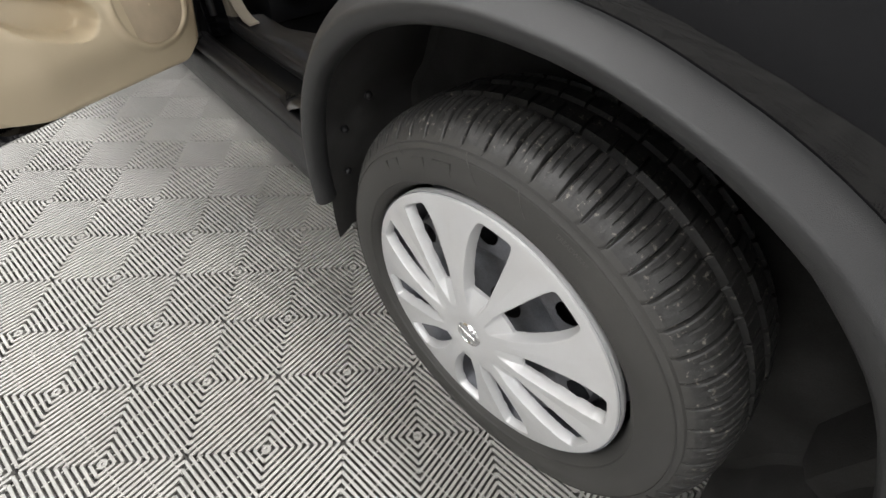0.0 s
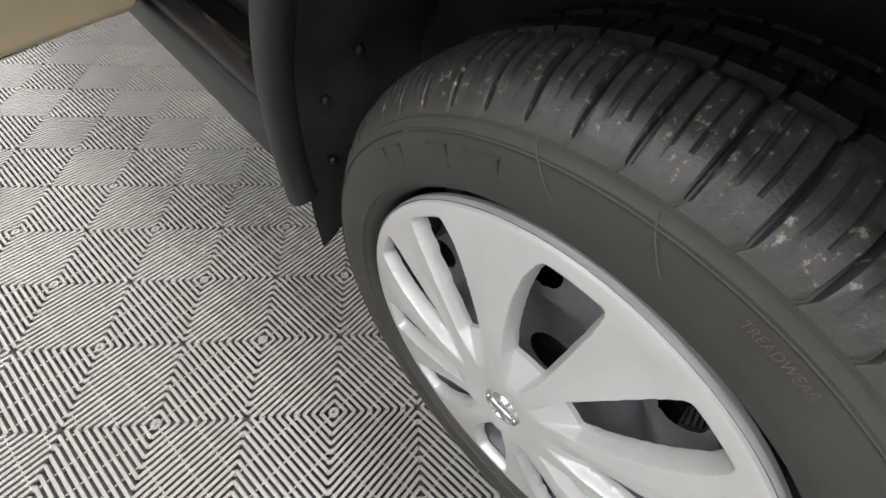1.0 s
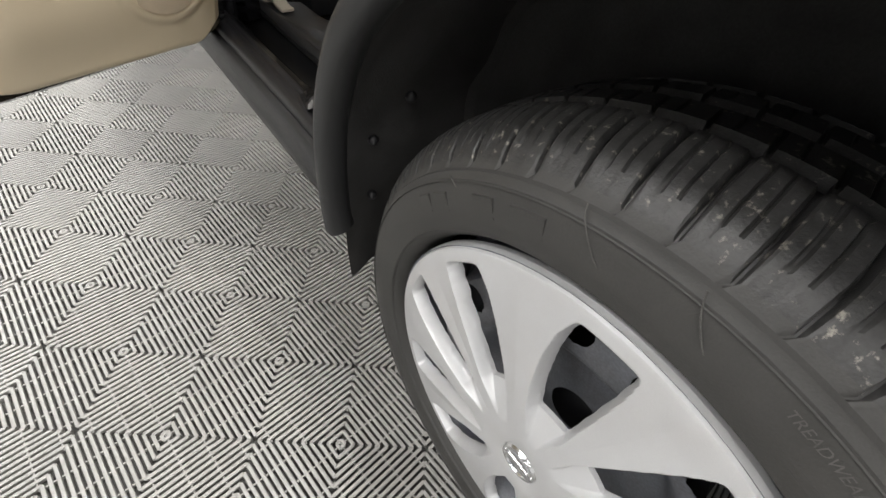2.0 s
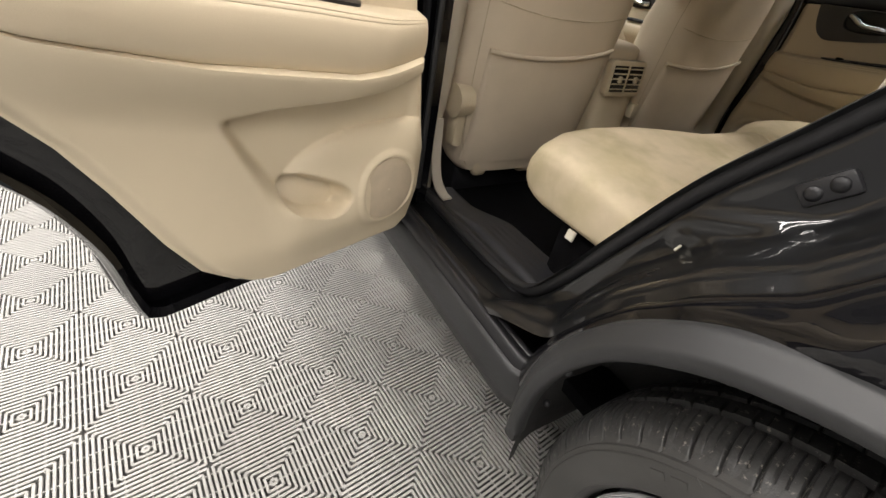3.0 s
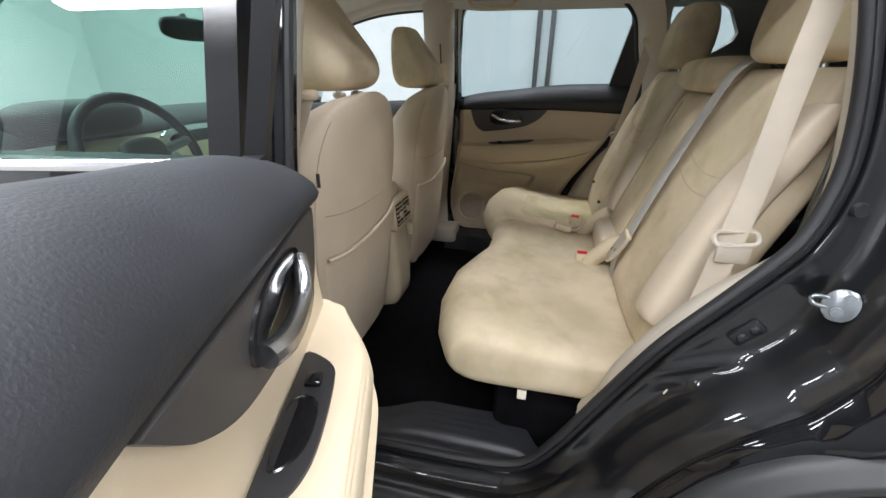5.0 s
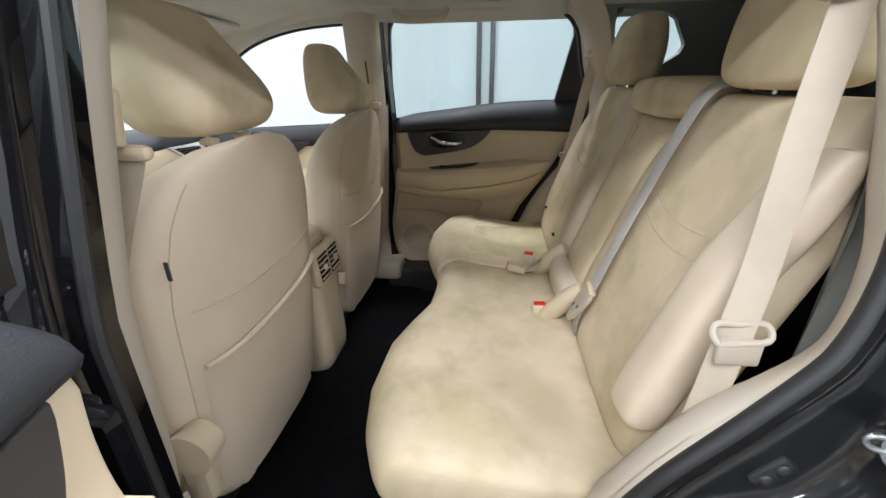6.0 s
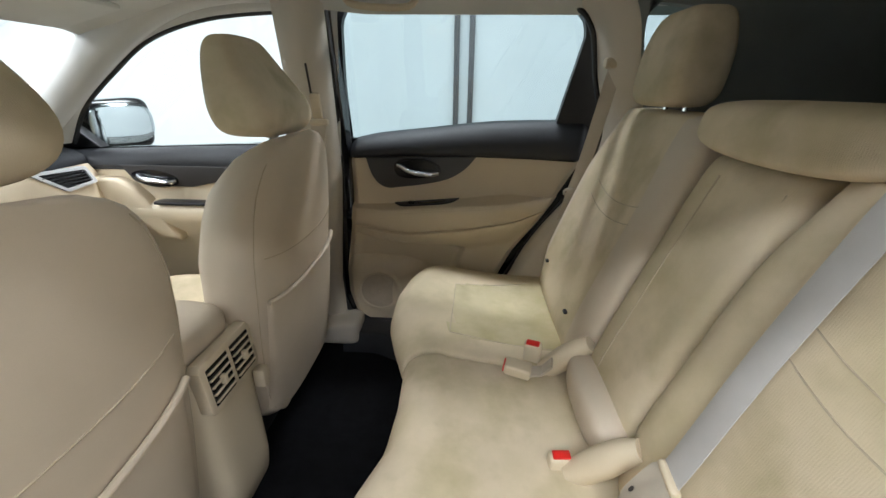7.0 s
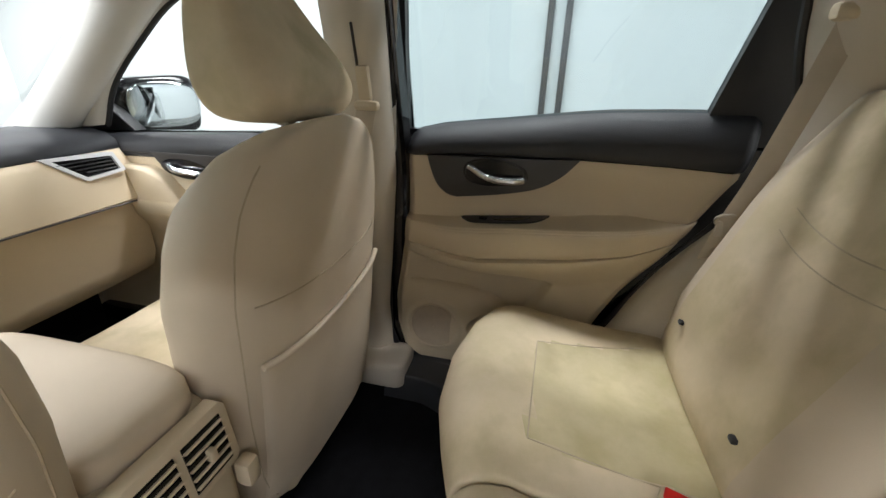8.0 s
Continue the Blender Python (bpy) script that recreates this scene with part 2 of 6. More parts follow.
def tube(pts, r, n=8, closed=False, bm=None):
    """A round bar along pts; r a number or one for each point."""
    bm = bm or bmesh.new()
    p = [V(q) for q in pts]
    m = len(p)
    rings = []
    side = None
    for i in range(m):
        d = (p[(i + 1) % m] - p[i - 1]) if closed else p[min(i + 1, m - 1)] - p[max(i - 1, 0)]
        d.normalize()
        if side is None:
            side = d.orthogonal().normalized()
        side = (side - d * side.dot(d)).normalized()
        up = d.cross(side)
        rr = r[i] if isinstance(r, (list, tuple)) else r
        rings.append([p[i] + (side * math.cos(a) + up * math.sin(a)) * rr for a in (2 * math.pi * k / n for k in range(n))])
    if closed:
        rings.append(rings[0])
    loft(bm, rings, caps=not closed)
    if closed:
        bmesh.ops.remove_doubles(bm, verts=bm.verts, dist=1e-5)
    return bm


def rbox(centre, size, bevel=0.004, seg=2, m=None, bm=None):
    """A box with rounded edges."""
    one = bmesh.new()
    bmesh.ops.create_cube(one, size=1)
    bmesh.ops.scale(one, vec=size, verts=one.verts)
    if bevel:
        bmesh.ops.bevel(one, geom=one.edges[:], offset=min(bevel, min(size) * 0.49), segments=seg, affect="EDGES", profile=0.5)
    mm = Matrix.Translation(centre) @ (m or Matrix())
    bmesh.ops.transform(one, matrix=mm, verts=one.verts)
    if bm is None:
        return one
    me = bpy.data.meshes.new("tmp")
    one.to_mesh(me)
    one.free()
    bm.from_mesh(me)
    bpy.data.meshes.remove(me)
    return bm


def pillow(centre, size, power=4.0, cuts=10, shape=None, m=None):
    """A stuffed block: a cube drawn towards an ellipsoid, then shaped point by point (in -1..1)."""
    bm = bmesh.new()
    bmesh.ops.create_cube(bm, size=2)
    bmesh.ops.subdivide_edges(bm, edges=bm.edges[:], cuts=cuts, use_grid_fill=True)
    half = V(size) / 2
    mm = Matrix.Translation(centre) @ (m or Matrix())
    for v in bm.verts:
        q = v.co.copy()
        k = (abs(q.x) ** power + abs(q.y) ** power + abs(q.z) ** power) ** (1 / power)
        q = q / k
        d = V((q.x * half.x, q.y * half.y, q.z * half.z))
        if shape:
            d = V(shape(q, d))
        v.co = mm @ d
    return bm


def prism(pts, put, w0, w1, bevel=0.0, seg=2):
    """An outline (u, v) drawn from depth w0 to w1; put(u, v, w) gives the place."""
    bm = bmesh.new()
    a = [bm.verts.new(put(u, v, w0)) for u, v in pts]
    b = [bm.verts.new(put(u, v, w1)) for u, v in pts]
    n = len(pts)
    fa, fb = bm.faces.new(a), bm.faces.new(b)
    for i in range(n):
        bm.faces.new((a[i], a[(i + 1) % n], b[(i + 1) % n], b[i]))
    if bevel:
        edges = list(fa.edges) + list(fb.edges)
        bmesh.ops.bevel(bm, geom=edges, offset=bevel, segments=seg, affect="EDGES", profile=0.5)
    return bm


def frame_loop(outer, inner, put, w0, w1, n=64, line=None):
    """A flat frame between two closed outlines, with thickness."""
    bm = bmesh.new()
    if line:
        o, i = line(outer, n), line(inner, n)
    else:
        o, i = curve([(*q, 0) for q in outer], n, True), curve([(*q, 0) for q in inner], n, True)
    rings = [[put(q.x, q.y, w) for q in loop] for loop, w in ((o, w0), (o, w1), (i, w1), (i, w0))]
    rings.append(rings[0])
    loft(bm, rings, caps=False)
    bmesh.ops.remove_doubles(bm, verts=bm.verts, dist=1e-5)
    return bm


def ease(x, a, b):
    t = min(1.0, max(0.0, (x - a) / (b - a)))
    return t * t * (3 - 2 * t)


def band(pts, ups, width, thick, bm=None):
    """A flat strap along pts, with its width along ups."""
    bm = bm or bmesh.new()
    rings = []
    for i, p in enumerate(pts):
        d = (pts[min(i + 1, len(pts) - 1)] - pts[max(i - 1, 0)]).normalized()
        w = V(ups[i] if isinstance(ups, list) else ups)
        w = (w - d * w.dot(d)).normalized()
        k = d.cross(w)
        rings.append([p + w * (a * width / 2) + k * (b * thick / 2) for a, b in ((-1, -0.4), (-0.94, -1), (0.94, -1), (1, -0.4), (1, 0.4), (0.94, 1), (-0.94, 1), (-1, 0.4))])
    loft(bm, rings)
    return bm

# ---- the car: outside ----
car = thing("car", (0, 0.9, 0), "black five-door car with grey plastic wheel-arch trim, rear door open", "car")

HUB_Y, HUB_Z = 0.0, 0.3416

# wheel: steel rim, tyre and plastic cover
bm = bmesh.new()
NR, NT = 64, 840
rim_rows = []
for i in range(NR):
    r = 0.03 + (0.216 - 0.03) * i / (NR - 1)
    x = -0.812 - 0.035 * ease(r, 0.09, 0.13) + 0.05 * ease(r, 0.175, 0.195)
    rim_rows.append([V((x, HUB_Y + r * math.cos(2 * math.pi * k / NT), HUB_Z + r * math.sin(2 * math.pi * k / NT))) for k in range(NT)])
rows = [[bm.verts.new(q) for q in r] for r in rim_rows]
for i in range(NR - 1):
    for k in range(NT):
        r = 0.03 + (0.216 - 0.03) * (i + 0.5) / (NR - 1)
        a = 2 * math.pi * (k + 0.5) / NT
        step = 2 * math.pi / 14
        near = (round(a / step) * step)
        if math.hypot(r * math.cos(a) - 0.158 * math.cos(near), r * math.sin(a) - 0.158 * math.sin(near)) < 0.0175:
            continue
        j = (k + 1) % NT
        bm.faces.new((rows[i][k], rows[i][j], rows[i + 1][j], rows[i + 1][k]))
for v in [v for v in bm.verts if not v.link_faces]:
    bm.verts.remove(v)
for _ in range(4):
    moved = {}
    for v in bm.verts:
        nb = [e.other_vert(v).co for e in v.link_edges if e.is_boundary]
        if len(nb) == 2:
            moved[v] = v.co * 0.4 + (nb[0] + nb[1]) * 0.3
    for v, co in moved.items():
        v.co = co
barrel = [[V((x, HUB_Y + r * math.cos(2 * math.pi * k / 96), HUB_Z + r * math.sin(2 * math.pi * k / 96))) for k in range(96)] for x, r in ((-0.88, 0.222), (-0.875, 0.214), (-0.86, 0.208), (-0.80, 0.2), (-0.70, 0.205), (-0.675, 0.222))]
loft(bm, barrel, caps=False)
wheel = part("wheel", bm, M_STEEL, car, "dark painted steel rear wheel")
bm = bmesh.new()
bmesh.ops.create_cone(bm, cap_ends=True, segments=64, radius1=0.125, radius2=0.125, depth=0.09, matrix=pose(-0.75, HUB_Y, HUB_Z, 0, 90, 0))
part("brake_drum", bm, M_BLACK, wheel)

TYRE_X = -0.775
SIDE = [(-0.060, 0.2245), (-0.088, 0.2262), (-0.100, 0.2305), (-0.109, 0.238), (-0.1100, 0.2398), (-0.1118, 0.2405), (-0.1128, 0.2415), (-0.1155, 0.252), (-0.1165, 0.266), (-0.1135, 0.282), (-0.1122, 0.2882), (-0.1134, 0.2888), (-0.1128, 0.2898), (-0.1108, 0.2902), (-0.1085, 0.2935), (-0.1075, 0.2965), (-0.104, 0.298)]
CROWN = [(-0.1, 0.305), (-0.096, 0.312), (-0.090, 0.3195), (-0.083, 0.3255), (-0.074, 0.3305), (-0.064, 0.334)]
CROWN += [(-0.056 + 0.004 * i, 0.3360 + 0.0035 * (1 - ((-0.056 + 0.004 * i) / 0.056) ** 2)) for i in range(15)]
half = SIDE + CROWN
prof = half + [(-0.80 * x, r) for x, r in reversed(half[:-1])]
NT = 1488
bm = bmesh.new()
trows = []
for i, (x, r) in enumerate(prof):
    row = []
    ax = abs(x)
    inner = r >= 0.3045
    for k in range(NT):
        a = 2 * math.pi * k / NT
        d = 0.0
        if inner:
            ph = a / (2 * math.pi) * 62 + 0.004
            a += 0.1013 * (2.2 * (ax - 0.05) if ax > 0.039 else -4.0 * x) * ease(ax, 0.0, 0.01)
            if ax > 0.043:
                slot = ph % 1.0
                if slot < 0.13:
                    d = 0.008 * (1 - 0.6 * ease(ax, 0.092, 0.103)) * ease(min(slot, 0.13 - slot), -0.01, 0.03)
                elif min(abs(slot - 0.40), abs(slot - 0.71)) < 0.021:
                    d = 0.0028 if 0.0475 < ax < (0.093 if slot < 0.5 else 0.084) else 0.0
                elif abs(slot - 0.56) < 0.10 and abs(ax - 0.0945) < 0.0022:
                    d = 0.0014
            elif ax > 0.035:
                d = 0.007
            elif ax > 0.006:
                slot = (ph + (0.5 if x > 0 else 0)) % 1.0
                if slot < 0.07:
                    d = 0.0042
                elif 0.42 < slot < 0.455 and 0.012 < ax < 0.03:
                    d = 0.0022
            elif ax < 0.004:
                d = 0.004
            if abs(ax - 0.09) < 0.0035 and (ph % 1.0) > 0.25:
                d = max(d, 0.0012)
        flat = 1 - 0.055 * ease(math.sin(a), -0.85, 0.3) * max(0.0, r - 0.225) / 0.115
        rr = (r - d) * flat
        row.append(bm.verts.new((TYRE_X + x, HUB_Y + rr * math.cos(a), HUB_Z + rr * math.sin(a))))
    trows.append(row)
for i in range(len(prof) - 1):
    tread = min(prof[i][1], prof[i + 1][1]) > 0.3035
    for k in range(NT):
        j = (k + 1) % NT
        f = bm.faces.new((trows[i][k], trows[i][j], trows[i + 1][j], trows[i + 1][k]))
        f.material_index = 1 if tread else 0
tyre = part("tyre", bm, M_TYRE, wheel, "worn black tyre with dusty tread", smooth=30)
tyre.data.materials.append(M_TREAD)

# raised marks on the side of the tyre: plain bars in place of the maker's lettering
def side_bar(a0, a1, r0, r1, lift=0.0004):
    n = max(5, int((a1 - a0) / 3))
    rings = []
    for k in range(n):
        a = radians(a0 + (a1 - a0) * k / (n - 1))
        row = []
        for r, e in ((r0, -0.002), (r0 + 0.0006, lift), (r1 - 0.0006, lift), (r1, -0.002)):
            x = TYRE_X + float(np.interp(r, [q[1] for q in SIDE], [q[0] for q in SIDE])) - e
            row.append(V((x, HUB_Y + r * math.cos(a), HUB_Z + r * math.sin(a))))
        rings.append(row)
    bm = bmesh.new()
    loft(bm, rings)
    part("sidewall_mark", bm, M_TYRE, wheel)


for a0, a1 in ((45, 48.5), (50, 54), (61, 65.5), (69, 75)):
    side_bar(a0, a1, 0.2565, 0.2725, 0.0007)
side_bar(105.5, 112, 0.2575, 0.2605)
side_bar(108, 113.5, 0.2515, 0.2540)
# scuffs across the sidewall
for a0, r0, a1, r1 in ((79.5, 0.291, 85.5, 0.252), (93.0, 0.289, 97.0, 0.262), (56.0, 0.284, 57.2, 0.276)):
    pts = []
    for k in range(12):
        t = k / 11
        a = radians(a0 + (a1 - a0) * t ** 1.6)
        r = r0 + (r1 - r0) * t
        pts.append(V((TYRE_X + float(np.interp(r, [q[1] for q in SIDE], [q[0] for q in SIDE])) + 0.0002, HUB_Y + r * math.cos(a), HUB_Z + r * math.sin(a))))
    part("scuff", tube(pts, 0.0005, 5), M_SCUFFED, wheel, "pale scuff on the sidewall")

# the one readable word moulded on the sidewall
font = bpy.data.curves.new("sidewall_word", "FONT")
font.body, font.size, font.align_x = "TREADWEAR", 0.0068, "LEFT"
holder = new("sidewall_word", font)
word = bpy.data.meshes.new_from_object(holder.evaluated_get(bpy.context.evaluated_depsgraph_get()))
bpy.data.objects.remove(holder)
bm = bmesh.new()
bm.from_mesh(word)
bpy.data.meshes.remove(word)
for v in bm.verts:
    r = 0.2715 + v.co.y
    a = radians(104.0) + v.co.x / 0.275
    x = TYRE_X + float(np.interp(r, [q[1] for q in SIDE], [q[0] for q in SIDE]))
    v.co = V((x - 0.0006, HUB_Y + r * math.cos(a), HUB_Z + r * math.sin(a)))
part("sidewall_word", bm, M_SCUFFED, wheel, "small moulded word on the sidewall", smooth=0)

# wheel cover: five pairs of mirrored openings, each in a deep tapering pocket
SLOT = [(0.090, 112.0, 132.0), (0.120, 112.8, 132.5), (0.160, 113.4, 131.0), (0.186, 113.8, 129.2), (0.2025, 114.4, 127.0)]
NR, NT = 132, 900
FOLD = NT // 5
rads = [0.0005 + 0.222 * i / (NR - 1) for i in range(NR)]
SLOT_END = 0.2075
SLOT_TABLE = [(0.050, 116.0, 126.0)] + SLOT + [(SLOT_END, 115.0, 126.0)]


def slot_gap(r, a):
    """Distance along the arc out of a tapering slot (inside: below zero)."""
    rs = [q[0] for q in SLOT_TABLE]
    lo, hi = np.interp(r, rs, [q[1] for q in SLOT_TABLE]), np.interp(r, rs, [q[2] for q in SLOT_TABLE])
    return float(max(lo - a, a - hi)) * math.pi / 180 * r


def cover(r, a):
    """Height of the cover over its base, and whether the place is open; a runs from 69 to 141 degrees."""
    h = 0.007 + 0.015 * (1 - (r / 0.22) ** 2) - 0.004 * ease(r, 0.045, 0.0)
    h -= 0.007 * ease(r, 0.2185, 0.2225)
    # the narrow spokes are roof-shaped, the wide ones slightly dished
    off = min(abs(a - 69), abs(a - 141))
    h += 0.0014 * max(0.0, 1 - off / 11) * ease(r, 0.05, 0.09) * ease(r, 0.212, 0.19)
    h -= 0.0022 * max(0.0, 1 - abs(a - 105) / 9) * ease(r, 0.07, 0.14) * ease(r, 0.212, 0.19)
    b = a if a > 105 else 210 - a
    is_open = False
    if 0.050 < r < SLOT_END:
        gap = slot_gap(r, b)
        ra, rb = SLOT[0][0], SLOT[-1][0]
        deep = 0.0125 * min(1.0, ((r - 0.050) / (ra - 0.050)) ** 1.4, (SLOT_END - r) / (SLOT_END - rb))
        h -= deep * ease(gap, 0.0034, -0.0008)
        is_open = ra < r < rb and gap < -0.0008
    return h, is_open


bm = bmesh.new()
rows, gone = [], set()
for i, r in enumerate(rads):
    fold = [cover(r, 69 + 360 * k / NT) for k in range(FOLD)]
    row = []
    for k in range(NT):
        h, op = fold[k % FOLD]
        a = radians(69) + 2 * math.pi * k / NT
        row.append(bm.verts.new((-0.875 - h, HUB_Y + r * math.cos(a), HUB_Z + r * math.sin(a))))
        if op:
            gone.add((i, k))
    rows.append(row)
for i in range(NR - 1):
    for k in range(NT):
        j = (k + 1) % NT
        if len({(i, k), (i, j), (i + 1, k), (i + 1, j)} & gone) >= 2:
            continue
        bm.faces.new((rows[i][k], rows[i][j], rows[i + 1][j], rows[i + 1][k]))
for v in [v for v in bm.verts if not v.link_faces]:
    bm.verts.remove(v)
edge = [e for e in bm.edges if e.is_boundary]
for _ in range(6):
    moved = {}
    for v in bm.verts:
        nb = [e.other_vert(v).co for e in v.link_edges if e.is_boundary]
        if len(nb) == 2:
            moved[v] = v.co * 0.4 + (nb[0] + nb[1]) * 0.3
    for v, co in moved.items():
        v.co = co
ret = bmesh.ops.extrude_edge_only(bm, edges=edge)
bmesh.ops.translate(bm, vec=(0.005, 0, 0), verts=[g for g in ret["geom"] if isinstance(g, bmesh.types.BMVert)])
part("wheel_cover", bm, M_SILVER, wheel, "silver plastic wheel cover with ten openings", smooth=28)

bm = bmesh.new()
bmesh.ops.create_cone(bm, cap_ends=True, segments=40, radius1=0.0225, radius2=0.020, depth=0.004, matrix=pose(-0.8955, HUB_Y, HUB_Z, 0, -90, 0))
tube([V((-0.8975, HUB_Y + 0.0155 * math.cos(a), HUB_Z + 0.0155 * math.sin(a))) for a in (2 * math.pi * k / 28 for k in range(28))], 0.0016, 6, True, bm)
rbox((-0.8978, HUB_Y, HUB_Z), (0.002, 0.036, 0.006), 0.0006, 1, None, bm)
part("emblem", bm, M_CHROME, wheel, "chrome emblem of a plain ring and bar")

# wheel-arch trim
def lip_radius(deg):
    return float(np.interp(deg, [-14, 2, 15, 30, 45, 60, 75, 90, 105, 120, 130, 140, 150, 200], [0.36, 0.352, 0.365, 0.382, 0.397, 0.404, 0.406, 0.409, 0.415, 0.421, 0.419, 0.412, 0.407, 0.40]))


def arch_width(deg):
    return float(np.interp(deg, [-14, 5, 30, 60, 75, 90, 105, 120, 150, 200], [0.034, 0.034, 0.04, 0.043, 0.039, 0.033, 0.030, 0.034, 0.044, 0.05]))


rings = []
for i in range(90):
    deg = 2 + 202 * i / 89
    a, r0, w = radians(deg), lip_radius(deg), arch_width(deg)
    row = []
    for f, x in ((0.02, -0.886), (-0.01, -0.897), (0.03, -0.906), (0.12, -0.911), (0.40, -0.9135), (0.50, -0.9130), (0.56, -0.9105), (0.84, -0.8985), (0.94, -0.8945), (0.99, -0.890), (1.0, -0.884), (0.985, -0.874), (0.9, -0.868), (0.3, -0.872)):
        r = r0 + f * w
        row.append(V((x, HUB_Y + r * math.cos(a), HUB_Z + r * math.sin(a))))
    rings.append(row)
bm = bmesh.new()
loft(bm, rings)
part("wheel_arch_trim", bm, M_CLAD, car, "matte dark grey plastic wheel-arch trim", smooth=45)

# wheel-arch liner
rings = []
for i in range(60):
    deg = -14 + 220 * i / 59
    a = radians(deg)
    row = []
    for x, dr in ((-0.889, 0.003), (-0.87, 0.010), (-0.845, 0.025), (-0.78, 0.035), (-0.72, 0.03), (-0.675, 0.03), (-0.665, 0.02)):
        r = lip_radius(deg) + dr + 0.006 * math.sin(deg * 0.35) * (x > -0.82)
        row.append(V((x, HUB_Y + r * math.cos(a), HUB_Z + r * math.sin(a))))
    row.append(V((-0.665, HUB_Y + 0.1 * math.cos(a), HUB_Z + 0.1 * math.sin(a))))
    rings.append(row)
part("arch_liner", sheet(rings), M_LINER, car, "black moulded wheel-arch liner")
for deg, x in ((22, -0.842), (8, -0.842), (30, -0.80), (140, -0.842), (165, -0.842)):
    a = radians(deg)
    r = lip_radius(deg) + 0.012
    bm = bmesh.new()
    bmesh.ops.create_uvsphere(bm, u_segments=12, v_segments=6, radius=0.007, matrix=Matrix.Translation((x, HUB_Y + (r - 0.004) * math.cos(a), HUB_Z + (r - 0.004) * math.sin(a))))
    part("liner_clip", bm, M_BLACK, car)
# mud flap edge in front of the tyre and dark underbody behind it
bm = rbox((-0.73, 0.40, 0.28), (0.24, 0.03, 0.10), 0.008)
part("arch_end", bm, M_LINER, car)
bm = rbox((0, -0.62, 0.42), (1.5, 0.45, 0.22), 0.05)
part("underbody", bm, M_LINER, car)

# door opening on the left side: (y, z) of the seal, from the sill round to the roof
OPENING = [(1.04, 0.415), (0.85, 0.413), (0.70, 0.415), (0.61, 0.425), (0.555, 0.452), (0.50, 0.535), (0.44, 0.65), (0.365, 0.785), (0.285, 0.895), (0.225, 0.985), (0.198, 1.065), (0.192, 1.14), (0.20, 1.24), (0.222, 1.36), (0.255, 1.45), (0.33, 1.51), (0.50, 1.535), (0.75, 1.54), (1.0, 1.54)]
OPEN_N = 300
open_line = curve([(0, y, z) for y, z in OPENING], OPEN_N)


def seal_x(z):
    return -0.735 + 0.26 * max(0.0, z - 0.98) ** 1.15


def outward(i):
    d = open_line[min(i + 1, OPEN_N - 1)] - open_line[max(i - 1, 0)]
    return V((0, d.z, -d.y)).normalized()


def out_dir(i):
    n = outward(i)
    c = V((0, 0.68, 0.95))
    return n if n.dot(open_line[i] - c) > 0 else -n


def jamb_profile(z):
    """Offsets out from the seal and across the car: a flat channel, a steep wall and the outer lip."""
    w = float(np.interp(z, [0.45, 0.5, 0.6, 0.66, 0.70, 0.78, 0.86, 0.92, 0.98, 1.05, 1.2], [0.055, 0.05, 0.046, 0.048, 0.055, 0.07, 0.088, 0.083, 0.06, 0.05, 0.045]))
    return [(-0.006, -0.02), (0.004, 0.012), (0.012, 0.010), (0.019, -0.006), (0.019 + 0.4 * (w - 0.019), -0.008), (0.019 + 0.8 * (w - 0.019), -0.010), (w, -0.013), (w + 0.009, -0.026), (w + 0.016, -0.048), (w + 0.023, -0.072), (w + 0.031, -0.089), (w + 0.040, -0.099), (w + 0.048, -0.106)]


# pressed beads across the frame: height, slope, reach along the car, depth and half width
BEADS = [(0.812, -0.42, 0.10, 0.40, 0.008, 0.013), (0.764, -0.26, 0.06, 0.38, 0.008, 0.015)]
SILLP = [(-0.006, -0.012), (0.002, 0.012), (0.010, 0.010), (0.018, -0.012), (0.026, -0.028), (0.030, -0.045), (0.028, -0.052), (0.014, -0.058), (0.004, -0.064), (0.0, -0.085), (0.002, -0.098), (0.012, -0.108), (0.022, -0.112)]
rings = []
for i, p in enumerate(open_line):
    n = out_dir(i)
    side = ease(p.z, 0.44, 0.56)
    top = ease(p.z, 1.15, 1.4)
    row = []
    for (d, x), (ds, xs) in zip(jamb_profile(p.z), SILLP):
        dd, xx = ds + (d - ds) * side, xs + (x - xs) * side
        dd *= 1 - 0.45 * top
        q = p + n * dd
        off = math.hypot(q.y - HUB_Y, q.z - HUB_Z)
        deg = math.degrees(math.atan2(q.z - HUB_Z, q.y - HUB_Y))
        keep = lip_radius(deg) + 1.0 * arch_width(deg) + 0.012
        if off < keep:
            q = V((0, HUB_Y + (q.y - HUB_Y) * keep / off, HUB_Z + (q.z - HUB_Z) * keep / off))
        row.append(V((seal_x(p.z) + xx * (1 - 0.35 * top), q.y, q.z)))
    row = curve(row, 60)
    for k, q in enumerate(row):
        if 0.5 < q.z < 1.0 and q.y < 0.5:
            here = ease(k, 12, 22) * ease(k, 54, 38)
            for zc, slope, y0, y1, deep, wide in BEADS:
                q.x -= here * deep * math.exp(-((q.z - zc - slope * (q.y - 0.2)) / wide) ** 2) * ease(q.y, y0, y0 + 0.03) * ease(q.y, y1, y1 - 0.04)
    rings.append(row)
jamb_edge = [r[-1] for r in rings]
bm = sheet(rings)
door_frame = part("door_opening", bm, M_PAINT_INNER, car, "glossy black painted door opening", smooth=50)
bm = tube([V((seal_x(p.z) + 0.004, *(p + out_dir(i) * 0.002).yz)) for i, p in enumerate(open_line)], 0.0135, 12)
part("door_seal", bm, M_RUBBER, door_frame, "black rubber door seal")
